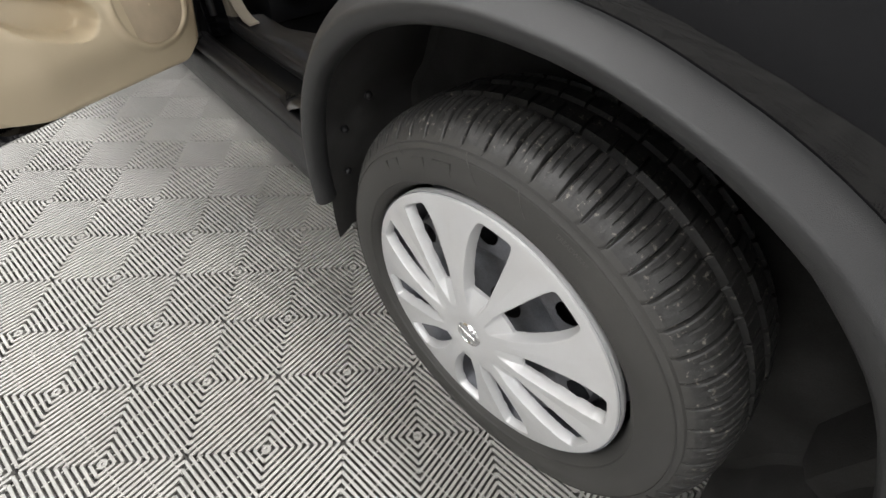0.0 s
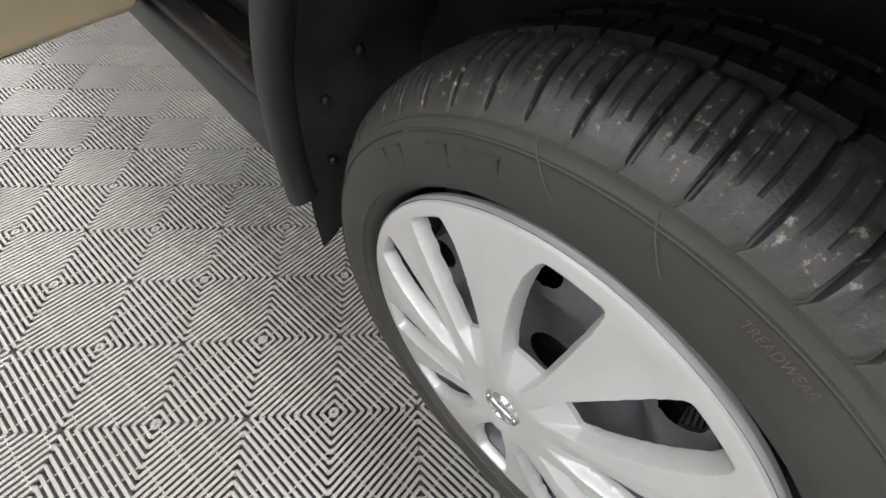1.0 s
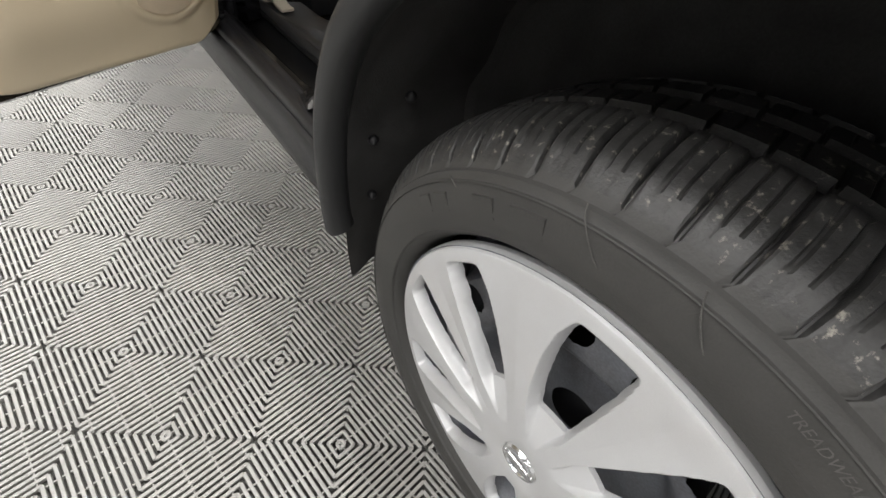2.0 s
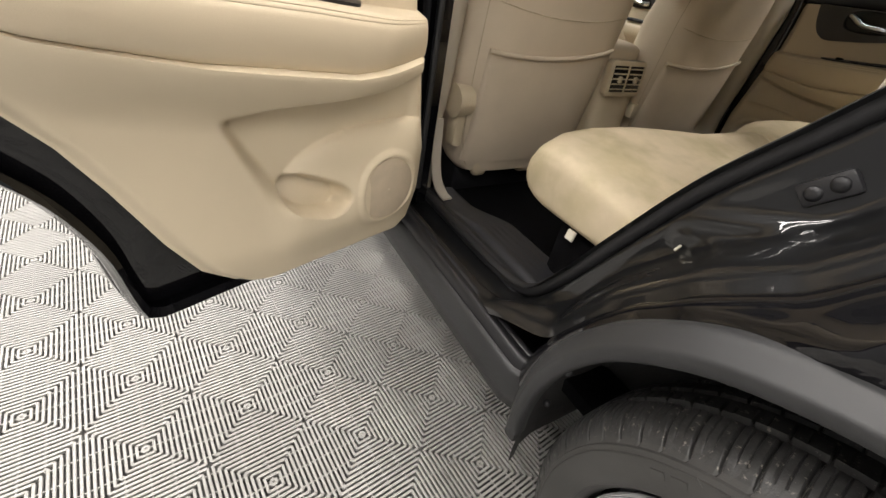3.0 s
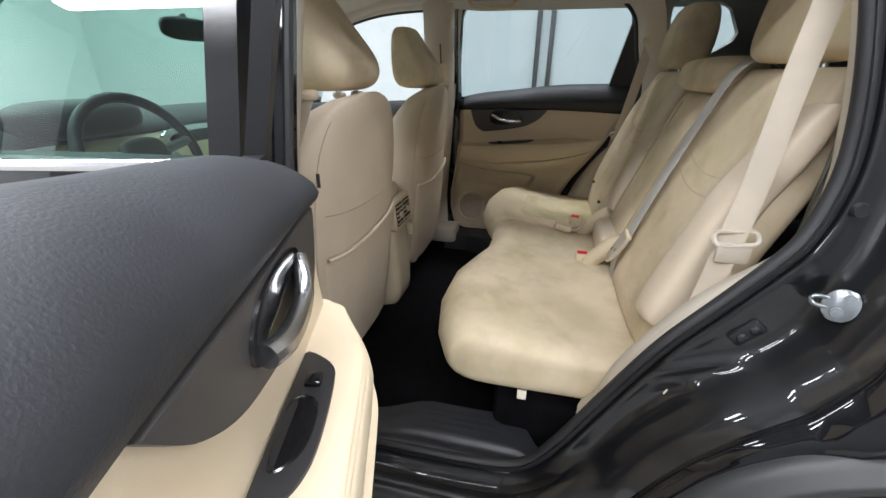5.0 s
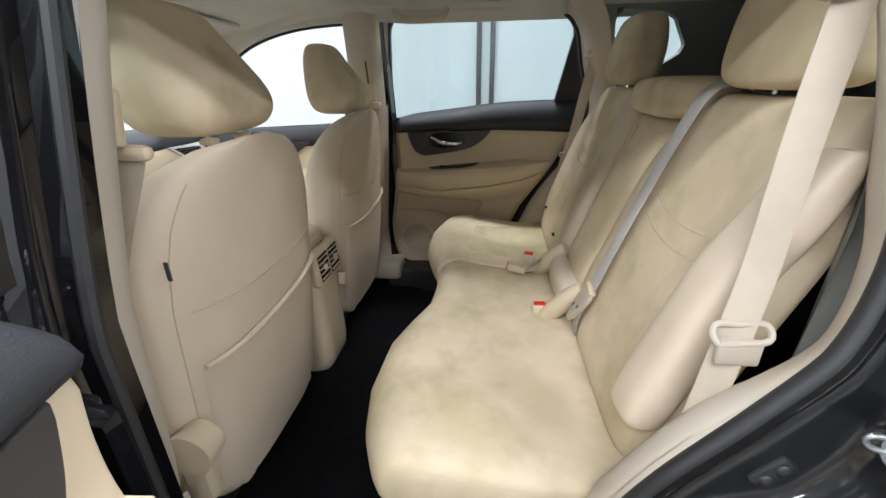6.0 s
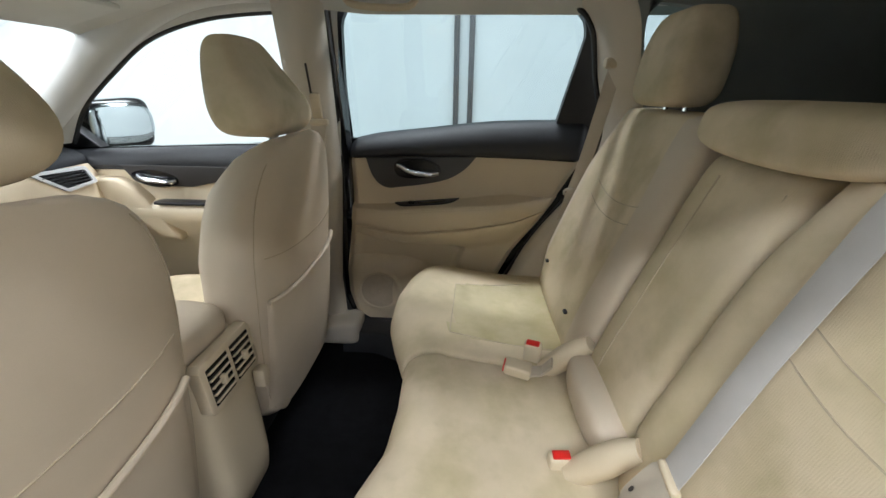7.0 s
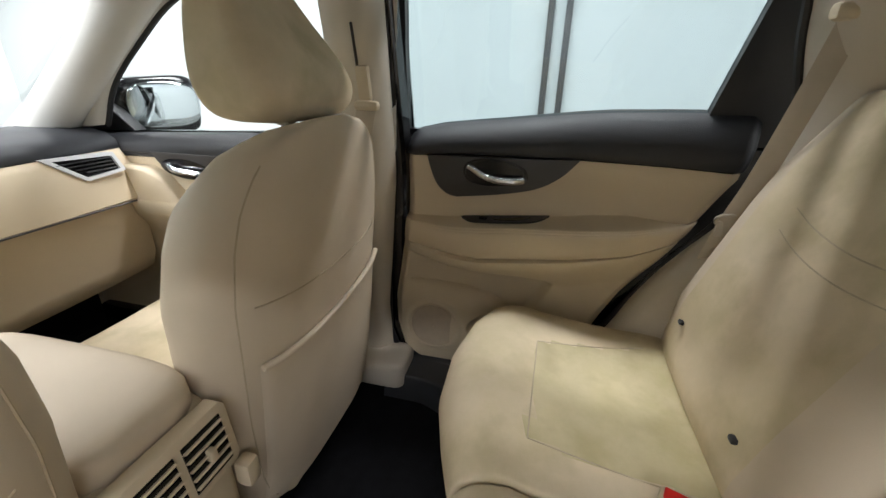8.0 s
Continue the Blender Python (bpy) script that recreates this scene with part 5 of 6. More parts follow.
for sx, side in ((-1, "left"), (1, "right")):
    # ribbed plate over the sill
    rings = []
    for j in range(80):
        y = 0.515 + 0.545 * j / 79
        xin = 0.615 - 0.055 * ease(y, 0.96, 0.80) + 0.11 * ease(y, 0.60, 0.515)
        row = []
        for i in range(41):
            f = i / 40
            x = 0.742 + (xin - 0.742) * f
            z = 0.412 + 0.015 * ease(f, 0.0, 0.10) - 0.006 * ease(f, 0.10, 0.24) - 0.012 * f
            z += 0.0013 * (0.5 - 0.5 * math.cos(2 * math.pi * (f - 0.3) / 0.11)) * (0.30 < f < 0.74) * ease(y, 0.60, 0.66) * ease(y, 0.86, 0.78)
            z += 0.010 * ease(f, 0.22, 0.32) * ease(y, 0.96, 0.80) * ease(f, 0.99, 0.84)
            z -= 0.075 * ease(f, 0.86, 1.0) ** 1.5
            row.append(V((sx * x, y, z)))
        rings.append(row)
    part("sill_plate", sheet(rings, (0, 0, -0.004)), M_SCUFF, car, "ribbed dark plastic sill plate", smooth=60)
    # foot of the pillar lining where it meets the plate
    if sx < 0:
        foot = curve([(-0.705, 1.07, 0.62), (-0.702, 1.062, 0.52), (-0.700, 1.04, 0.455), (-0.698, 1.005, 0.428), (-0.696, 0.975, 0.424)], 18)
        bm = band(foot, V((1, 0, 0)), 0.03, 0.006)
    else:
        bm = pillow((0.672, 1.095, 0.405), (0.13, 0.20, 0.085), 6, 8, lambda q, d: (d.x, d.y, d.z - 0.012 * q.y * (q.z > 0)))
    part("pillar_foot", bm, M_LINING, car, "beige foot of the pillar lining", smooth=60)

    # beige lining round the door opening
    rings = []
    for i, p in enumerate(open_line):
        if p.z < 0.575:
            continue
        n = out_dir(i)
        xs = -seal_x(p.z)
        grow = 0.25 + 0.75 * ease(p.z, 0.56, 0.75)
        row = []
        inset = 0.5 * ease(p.z, 0.60, 0.70) * ease(p.z, 1.0, 0.85) if p.y < 0.7 else 0.0
        for d, x in ((-0.002, -0.012), (-0.014 * inset, -0.022), (0.010 - 0.034 * inset, -0.035), (0.03 - 0.062 * inset, -0.06), (0.07 - 0.10 * inset, -0.085), (0.13 - 0.10 * inset, -0.10), (0.24, -0.115)):
            lim = 1 - 0.66 * ease(p.z, 0.95, 1.15)
            lean = 0.034 * ease(p.z, 1.12, 1.34) * (sx > 0 and p.y < 0.5) * ease(p.y, 0.40, 0.30)
            q = p + n * (d * lim * grow - lean)
            off = math.hypot(q.y - HUB_Y, q.z - HUB_Z)
            if off < 0.47:
                q = V((0, HUB_Y + (q.y - HUB_Y) * 0.47 / off, HUB_Z + (q.z - HUB_Z) * 0.47 / off))
            row.append(V((sx * (xs + x), q.y, min(q.z, 1.545))))
        rings.append(row)
    part("pillar_lining", sheet(rings, (sx * 0.01, 0, 0)), M_LINING, car, "beige plastic pillar lining", smooth=60)
    if sx > 0:
        bm = tube([V((0.728 - 0.26 * max(0.0, p.z - 0.98) ** 1.15, *(p + out_dir(i) * (-0.004 - 0.034 * ease(p.z, 1.12, 1.34) * ease(p.y, 0.40, 0.30))).yz)) for i, p in enumerate(open_line)] + [V((0.60, 1.035, 1.50)), V((0.655, 1.045, 1.25)), V((0.722, 1.06, 1.0)), V((0.728, 1.075, 0.7)), V((0.728, 1.075, 0.50)), V((0.728, 1.05, 0.43))], 0.009, 8)
        part("door_seal", bm, M_RUBBER, car, "black rubber door seal")

    # centre pillar: beige inside, black outside
    rings = []
    for j in range(24):
        z = 0.40 + 1.12 * j / 23
        t = 0.26 * max(0.0, z - 0.98) ** 1.15
        y0, y1 = interp(z, [(0.4, 1.065), (0.6, 1.075), (1.0, 1.045), (1.5, 1.025)]), interp(z, [(0.4, 1.30), (0.6, 1.22), (1.0, 1.17), (1.5, 1.155)])
        xin = 0.665 + 0.02 * ease(z, 0.7, 0.5)
        rings.append([V((sx * (x - t), y, z)) for x, y in ((0.735, y0), (0.715, y0 - 0.004), (xin + 0.02, y0 + 0.006), (xin, y0 + 0.03), (xin, y1 - 0.03), (xin + 0.02, y1), (0.735, y1))])
    bm = bmesh.new()
    loft(bm, rings)
    pil = part("centre_pillar", bm, M_LINING, car, "beige centre pillar lining", smooth=50)
    bm = rbox((sx * 0.614, 1.072, 1.212), (0.018, 0.030, 0.075), 0.006, 2, Matrix.Rotation(radians(-sx * 12), 4, "Y"))
    rbox((sx * 0.606, 1.064, 1.166), (0.024, 0.06, 0.022), 0.010, 2, None, bm)
    part("belt_guide", bm, M_BEIGE_PLASTIC, pil, "beige belt height adjuster")
    bm = rbox((sx * 0.597, 1.082, 1.285), (0.006, 0.006, 0.09), 0.002, 1, Matrix.Rotation(radians(-sx * 14), 4, "Y"))
    part("adjuster_slot", bm, M_INSERT, pil)
    bm = band(curve([(sx * 0.606, 1.066, 1.16), (sx * 0.645, 1.13, 0.95), (sx * 0.662, 1.19, 0.60)], 16), V((0, 1, 0)), 0.045, 0.0018)
    part("front_belt", bm, M_BELT_BEIGE, pil, "beige front belt")
    rings = []
    for j in range(20):
        z = 0.40 + 1.12 * j / 19
        t = 0.26 * max(0.0, z - 0.98) ** 1.15
        rings.append([V((sx * (x - t), y, z)) for x, y in ((0.738, 1.03), (0.742, 1.018), (0.775, 1.012), (0.79, 1.03), (0.83, 1.035), (0.848, 1.05), (0.85, 1.085), (0.745, 1.15), (0.738, 1.15))])
    bm = bmesh.new()
    loft(bm, rings)
    part("pillar_panel", bm, M_PAINT, car, "glossy black centre pillar", smooth=40)
    if sx < 0:
        bm = tube([V((-0.775 + 0.26 * max(0.0, z - 0.98) ** 1.15, 1.014, z)) for z in (0.45 + 1.05 * k / 30 for k in range(31))], 0.009, 8)
        part("pillar_seal", bm, M_RUBBER, car, "black rubber pillar seal")
        for z in (0.60, 0.93):
            bm = rbox((-0.835, 1.0, z), (0.03, 0.05, 0.05), 0.006)
            tube([V((-0.848, 0.985, z - 0.032)), V((-0.848, 0.985, z + 0.032))], 0.010, 12, False, bm)
            part("door_hinge", bm, M_PAINT, car, "black painted door hinge")

# roof lining, screen pillars
rings = []
for j in range(20):
    y = -0.95 + 2.71 * j / 19
    rings.append([V((x, y, 1.555 - (0.10 - 0.068 * ease(y, 0.9, 1.4)) * (abs(x) / 0.62) ** 4 - 0.125 * ease(y, 1.0, 1.95) / ease(1.76, 1.0, 1.95) - 0.05 * ease(y, -0.3, -0.95))) for x in (-0.62 + 1.24 * i / 24 for i in range(25))])
part("roof_lining", sheet(rings, (0, 0, 0.03)), M_HEAD, car, "pale beige roof lining", smooth=60)
part("overhead_console", pillow((0.02, 1.42, 1.478), (0.24, 0.28, 0.05), 4, 6), M_PILLAR, car, "pale grey overhead console", smooth=60)
for sx in (-1, 1):
    bm = rbox((sx * 0.31, 1.62, 1.432), (0.40, 0.19, 0.018), 0.008, 2, Matrix.Rotation(radians(-14), 4, "X"))
    part("sun_visor", bm, M_HEAD, car, "pale grey sun visor")
    bm = tube(curve([(sx * 0.705, 2.24, 1.03), (sx * 0.69, 2.06, 1.16), (sx * 0.66, 1.72, 1.395), (sx * 0.61, 1.48, 1.495), (sx * 0.575, 1.25, 1.525), (sx * 0.565, 1.0, 1.53), (sx * 0.555, 0.5, 1.52)], 40), [0.07 - 0.034 * k / 39 for k in range(40)], 12)
    part("screen_pillar", bm, M_PILLAR, car, "pale beige windscreen pillar lining", smooth=70)
    bm = tube(curve([(sx * 0.81, 2.28, 1.03), (sx * 0.785, 2.10, 1.16), (sx * 0.73, 1.80, 1.40), (sx * 0.675, 1.52, 1.53), (sx * 0.62, 1.22, 1.54), (sx * 0.61, 0.8, 1.55)], 40), 0.042, 10)
    part("roof_rail", bm, M_PAINT, car, "glossy black roof edge", smooth=70)
    bm = tube(curve([(sx * 0.545, 0.95, 1.50), (sx * 0.535, 0.92, 1.465), (sx * 0.535, 0.78, 1.46), (sx * 0.545, 0.75, 1.50)], 20), 0.009, 8)
    part("grab_handle", bm, M_BEIGE_PLASTIC, car, "beige grab handle")
rings = []
for j in range(16):
    y = -0.95 + 2.73 * j / 15
    rings.append([V((x, y, 1.60 - 0.06 * (abs(x) / 0.66) ** 4 - 0.15 * ease(y, 1.0, 1.95) / ease(1.78, 1.0, 1.95) - 0.05 * ease(y, -0.3, -0.95))) for x in (-0.66 + 1.32 * i / 16 for i in range(17))])
part("roof", sheet(rings, (0, 0, 0.01)), M_PAINT, car, "glossy black roof", smooth=60)
bm = sheet([[V((x, y, z)) for x in (-0.70, -0.35, 0, 0.35, 0.70)] for y, z in ((2.40, 1.05), (2.08, 1.25), (1.77, 1.43))])
ob = part("windscreen", bm, M_GLASS, car, "clear windscreen", smooth=60)
ob.visible_shadow = False

# ---- tail of the cabin ----
for sx in (-1, 1):
    def qput(y, z, w, sx=sx):
        return V((sx * (0.605 - 0.12 * max(0, z - 1.1) + w), y, z))
    bm = bmesh.new()
    o = poly_points([(0.17, 0.80), (-0.95, 0.80), (-0.95, 1.48), (-0.2, 1.54), (0.24, 1.54), (0.18, 1.35), (0.15, 1.1)], 80)
    i_ = poly_points([(0.13, 1.26), (0.02, 1.268), (-0.075, 1.33), (-0.085, 1.36), (-0.04, 1.44), (0.0, 1.462), (0.165, 1.478), (0.16, 1.40)], 80)
    rings = [[qput(q.x, q.y, w) for q in loop] for loop, w in ((o, 0.0), (i_, 0.0), (i_, 0.03))]
    loft(bm, rings, caps=False)
    part("quarter_lining", bm, M_TAIL_SHADED, car, "rear quarter lining, shade put into its grey-green colour", smooth=30)
    bm = bmesh.new()
    bm.faces.new([bm.verts.new(qput(q.x, q.y, 0.03)) for q in i_])
    ob = part("quarter_window", bm, M_GLASS_REAR, car, "tinted quarter window", smooth=0)
    ob.visible_shadow = False
bm = rbox((0, -0.93, 0.80), (1.20, 0.06, 0.60), 0.02)
part("tailgate_lining", bm, M_TAIL_SHADED, car, "tailgate lining, shade put into its grey colour")
bm = sheet([[V((x, y, z)) for x in (-0.60, -0.2, 0.2, 0.60)] for y, z in ((-0.95, 1.06), (-0.93, 1.3), (-0.88, 1.52))], (0, -0.005, 0))
ob = part("tailgate_window", bm, M_GLASS_DARK, car, "dark privacy glass", smooth=0)
ob.visible_shadow = False
part("cargo_floor", rbox((0, -0.4, 0.62), (1.22, 1.06, 0.04), 0.01), M_CARPET, car, "black cargo carpet")

# ---- centre console and dashboard ----
console = part("centre_console", pillow((0.0, 1.36, 0.575), (0.215, 0.56, 0.46), 7, 10, lambda q, d: (d.x * (0.95 + 0.10 * q.z), d.y + 0.015 * q.z * (q.y < 0), d.z)), M_BEIGE_PLASTIC, car, "beige centre console with rear air vents", smooth=50)
part("console_armrest", pillow((0.0, 1.33, 0.80), (0.205, 0.44, 0.075), 4.5, 8), M_CLOTH_SIDE, console, "padded beige console armrest", smooth=60)
def cput(x, z, w):
    return V((x, 1.082 + 0.10 * (z - 0.735) - w, z))
bm = prism([(-0.088, 0.690), (-0.080, 0.681), (0.080, 0.681), (0.088, 0.690), (0.088, 0.780), (0.078, 0.791), (-0.078, 0.791), (-0.088, 0.780)], cput, -0.02, 0.006, 0.004)
vent = part("vent_frame", bm, M_BEIGE_PLASTIC, console, "beige air vent frame")
for cx in (-0.039, 0.039):
    bm = prism([(cx - 0.033, 0.696), (cx + 0.033, 0.696), (cx + 0.033, 0.776), (cx - 0.033, 0.776)], cput, 0.002, 0.0075)
    part("vent_opening", bm, M_GLOSSBLACK, console, "dark air vent")
    for k in range(5):
        z = 0.7045 + 0.0157 * k
        bm = rbox(cput(cx, z, 0.008), (0.066, 0.010, 0.0036), 0.001, 1, Matrix.Rotation(radians(-25), 4, "X"))
        part("vent_slat", bm, M_BEIGE_PLASTIC, console, "beige vent slat")
    part("vent_knob", rbox(cput(cx, 0.735, 0.012), (0.012, 0.012, 0.02), 0.003), M_BEIGE_PLASTIC, console)
part("console_hook", rbox((0.1, 1.08, 0.63), (0.03, 0.03, 0.05), 0.008), M_BEIGE_PLASTIC, console)

rings = []
DASH = [(2.36, 1.04), (2.2, 1.07), (2.07, 1.068), (1.985, 1.05), (1.95, 1.03), (1.94, 1.005)]
rings = [[V((x, y + 0.03 * (abs(x) / 0.7) ** 3, z)) for x in (-0.74 + 1.48 * i / 24 for i in range(25))] for y, z in DASH]
dash = part("dashboard", sheet(rings, (0, 0.01, -0.015)), M_SOFT, car, "dashboard with dark top and beige front", smooth=60)
DASH2 = [(1.942, 1.005), (1.925, 0.985), (1.895, 0.93), (1.875, 0.86), (1.90, 0.84), (1.905, 0.66), (1.93, 0.60), (2.05, 0.56)]
rings = [[V((x, y + 0.03 * (abs(x) / 0.7) ** 3, z)) for x in (-0.735 + 1.47 * i / 24 for i in range(25))] for y, z in DASH2]
fw = rbox((0, 2.30, 0.62), (1.46, 0.06, 0.86), 0.01)
part("firewall", fw, M_CARPET, car, "black carpeted footwell wall")
part("dash_front", sheet(rings, (0, 0.015, 0)), M_BEIGE, dash, "beige padded dash front", smooth=50)
bm = tube([V((0.16, 1.873, 0.855)), V((0.68, 1.893, 0.855))], 0.003, 6)
part("glovebox_gap", bm, M_INSERT, dash)
for cx in (0.60, -0.60):
    dy = 0.03 * (abs(cx) / 0.7) ** 3
    s = 1 if cx > 0 else -1
    def dput(u, v, w, cx=cx, dy=dy):
        return V((cx + u, 1.915 + dy - w + 0.45 * v, 0.972 + v))
    bm = frame_loop([(s * u, v) for u, v in ((-0.112, 0.036), (0.082, 0.03), (0.09, -0.024), (-0.03, -0.034))], [(s * u, v) for u, v in ((-0.086, 0.028), (0.072, 0.021), (0.076, -0.018), (-0.024, -0.025))], dput, -0.01, 0.012, 64, poly_points)
    part("vent_trim", bm, M_SILVER, dash, "silver vent surround")
    bm = prism([(s * u, v) for u, v in ((-0.090, 0.030), (0.074, 0.023), (0.078, -0.020), (-0.024, -0.027))], dput, -0.01, 0.004)
    part("dash_vent", bm, M_GLOSSBLACK, dash, "black dash vent")
    for k in range(4):
        bm = rbox(dput(s * (0.026 - 0.011 * k), -0.012 + 0.0095 * k, 0.007), (0.09 + 0.02 * k, 0.012, 0.0025), 0.001, 1)
        part("vent_slat", bm, M_BLACK, dash)
bm = frame_loop([(-0.15, 0.05), (0.15, 0.05), (0.12, -0.06), (-0.12, -0.06)], [(-0.13, 0.035), (0.13, 0.035), (0.105, -0.045), (-0.105, -0.045)], lambda u, v, w: V((u, 1.91 - w + 0.3 * v, 0.955 + v)), 0.0, 0.014)
part("centre_trim", bm, M_CHROME, dash, "silver centre trim")
bm = rbox((0, 1.915, 0.955), (0.26, 0.012, 0.09), 0.003, 2, Matrix.Rotation(radians(-10), 4, "X"))
part("display", bm, M_GLOSSBLACK, dash, "dark display screen")
bm = pillow((-SEAT_X, 1.98, 1.07), (0.36, 0.20, 0.11), 3, 8)
part("instrument_hood", bm, M_SOFT, dash, "dark instrument hood", smooth=60)

# steering wheel
sw_m = Matrix.Translation((-SEAT_X, 1.755, 0.965)) @ Matrix.Rotation(radians(68), 4, "X")
bm = tube([sw_m @ V((0.182 * math.cos(a), 0.182 * math.sin(a), 0)) for a in (2 * math.pi * k / 64 for k in range(64))], 0.0155, 12, True)
steer = part("steering_wheel", bm, M_BLACK, car, "black steering wheel", smooth=70)
bm = pillow((0, 0, 0), (0.15, 0.12, 0.05), 3, 6)
bmesh.ops.transform(bm, matrix=sw_m, verts=bm.verts)
part("airbag_cover", bm, M_BLACK, steer, "", 60)
bm = bmesh.new()
for a, b in (((-0.06, 0.01), (-0.17, 0.03)), ((0.06, 0.01), (0.17, 0.03)), ((0, -0.05), (0, -0.17))):
    tube([sw_m @ V((*a, 0)), sw_m @ V((*b, 0))], 0.016, 8, False, bm)
part("spoke", bm, M_ZINC, steer, "silver steering wheel spokes")
bm = tube([V((-SEAT_X, 1.785, 0.955)), V((-SEAT_X, 1.95, 0.89))], 0.045, 12)
part("steering_column", bm, M_BLACK, car)
bm = pillow((-0.03, 1.82, 1.338), (0.25, 0.035, 0.072), 3.2, 8)
rmir = part("rear_view_mirror", bm, M_BLACK, car, "black interior mirror", smooth=60)
part("mirror_stalk", tube([V((-0.03, 1.825, 1.35)), V((-0.03, 1.845, 1.382))], 0.012, 8), M_BLACK, rmir)

# pale surrounds of the front windows
SUR_IN = [(1.155, 1.07), (1.15, 1.26), (1.15, 1.43), (1.168, 1.46), (1.205, 1.472), (1.42, 1.453), (1.61, 1.40), (1.77, 1.306), (1.93, 1.19), (2.03, 1.07)]
SUR_OUT = [(1.04, 1.05), (1.02, 1.26), (1.0, 1.43), (1.0, 1.52), (1.1, 1.56), (1.42, 1.56), (1.66, 1.49), (1.9, 1.36), (2.16, 1.19), (2.24, 1.05)]
for sx in (-1, 1):
    def sput(q, w, sx=sx):
        return V((sx * (0.725 - 0.19 * (q.y - 1.1) + w), q.x, q.y))
    a = [V((*q, 0)) for q in SUR_IN]
    b = [V((*q, 0)) for q in SUR_OUT]
    inner, outer = curve(a, 90), curve(b, 90)
    bm = sheet([[sput(o, -0.012), sput(o.lerp(i, 0.5), -0.010), sput(o.lerp(i, 0.9), -0.004), sput(i, 0.006), sput(i, 0.03)] for o, i in zip(outer, inner)])
    sur = part("window_surround", bm, M_PILLAR, car, "pale beige window surround", smooth=60)
    part("window_seal", tube([sput(q, 0.032) for q in inner], 0.009, 8), M_RUBBER, sur, "black window seal")

# ---- front doors ----
def belt_drop(y, z):
    """How far the window line has come down towards the bonnet."""
    return interp(y, [(1.1, 0.010), (1.54, 0.020), (1.9, 0.036), (2.3, 0.050)]) * ease(z, 0.99, 1.06)


for sx in (-1, 1):
    fd = part("front_door", sheet([[V((sx * x, y, z - belt_drop(y, z))) for y in (1.045, 1.2, 1.5, 1.8, 2.1, 2.3)] for x, z in ((0.862, 0.44), (0.885, 0.55), (0.893, 0.70), (0.888, 0.85), (0.890, 0.93), (0.880, 0.955), (0.872, 1.03), (0.866, 1.085))], (-sx * 0.03, 0, 0)), M_PAINT, car, "glossy black closed front door", smooth=35)
    bm = tube([V((sx * 0.868, 1.02, 1.082)), V((sx * 0.870, 1.5, 1.062)), V((sx * 0.868, 2.06, 1.038))], 0.008, 8)
    bmesh.ops.scale(bm, vec=(1, 1, 1.3), space=Matrix.Translation((0, 0, -1.09)), verts=bm.verts)
    part("belt_strip", bm, M_CHROME, fd, "chrome strip below the window")
    rings = []
    for j in range(12):
        z = 1.085 + 0.43 * j / 11
        t = 0.26 * max(0.0, z - 0.98) ** 1.15
        rings.append([V((sx * (x - t), y, z)) for x, y in ((0.85, 1.025), (0.874, 1.03), (0.874, 1.085), (0.85, 1.09))])
    bm = bmesh.new()
    loft(bm, rings)
    part("pillar_cover", bm, M_GLOSSBLACK, fd, "gloss black window pillar cover", smooth=30)
    bm = sheet([[V((sx * (0.852 - 0.26 * max(0.0, z - 0.98) ** 1.15), y, z)) for y in (1.07, 1.3, 1.45, interp(z, [(1.02, 2.15), (1.08, 2.15), (1.3, 1.90), (1.52, 1.52), (1.56, 1.42)]))] for z in (1.02, 1.08, 1.2, 1.3, 1.4, 1.5, 1.56)])
    ob = part("window_pane", bm, M_GLASS_GREEN if sx < 0 else M_GLASS, fd, "front window glass", smooth=60)
    ob.visible_shadow = False
    # lining
    bm = sheet([[V((sx * x, y, z)) for y in (1.17, 1.3, 1.6, 1.85, 2.0, 2.1, 2.34)] for x, z in ((0.765, 0.36), (0.765, 0.42), (0.755, 0.6), (0.735, 0.75), (0.70, 0.80), (0.69, 0.84), (0.705, 0.865), (0.742, 0.875), (0.745, 0.985))], (sx * 0.02, 0, 0))
    part("door_lining", bm, M_BEIGE_PLASTIC, fd, "beige front door lining", smooth=45)
    bm = sheet([[V((sx * x, y, z - belt_drop(y, z))) for y in (1.165, 1.3, 1.6, 1.85, 2.0, 2.1, 2.3)] for x, z in ((0.746, 0.985), (0.736, 0.995), (0.738, 1.05), (0.755, 1.078), (0.80, 1.085), (0.845, 1.078))], (sx * 0.004, 0, -0.01))
    part("top_pad", bm, M_SOFT, fd, "dark soft door top", smooth=50)
    bm = prism([(1.42, 1.0), (1.50, 0.945), (1.60, 0.925), (1.76, 0.925), (1.82, 0.95), (1.86, 1.0)], lambda y, z, w, sx=sx: V((sx * (0.742 - w), y, z)), -0.01, 0.008, 0.004)
    part("handle_bezel", bm, M_INSERT, fd, "charcoal handle bezel")
    cup = [(1.735 + 0.088 * math.cos(a), 0.953 + 0.030 * math.sin(a) + 0.08 * 0.088 * math.cos(a)) for a in (2 * math.pi * k / 32 for k in range(32))]
    bm = prism(cup, lambda y, z, w, sx=sx: V((sx * (0.733 - w), y, z)), -0.004, 0.0015, 0.001)
    part("handle_cup", bm, M_GLOSSBLACK, fd, "black handle cup")
    strap = [(1.985, 0.958), (1.86, 0.956), (1.81, 0.935), (1.765, 0.885), (1.71, 0.80), (1.665, 0.75), (1.665, 0.728), (1.74, 0.738), (1.80, 0.80), (1.84, 0.845), (1.87, 0.858), (1.97, 0.85)]
    bm = prism(strap, lambda y, z, w, sx=sx: V((sx * (0.742 - w), y, z)), -0.01, 0.045, 0.014, 3)
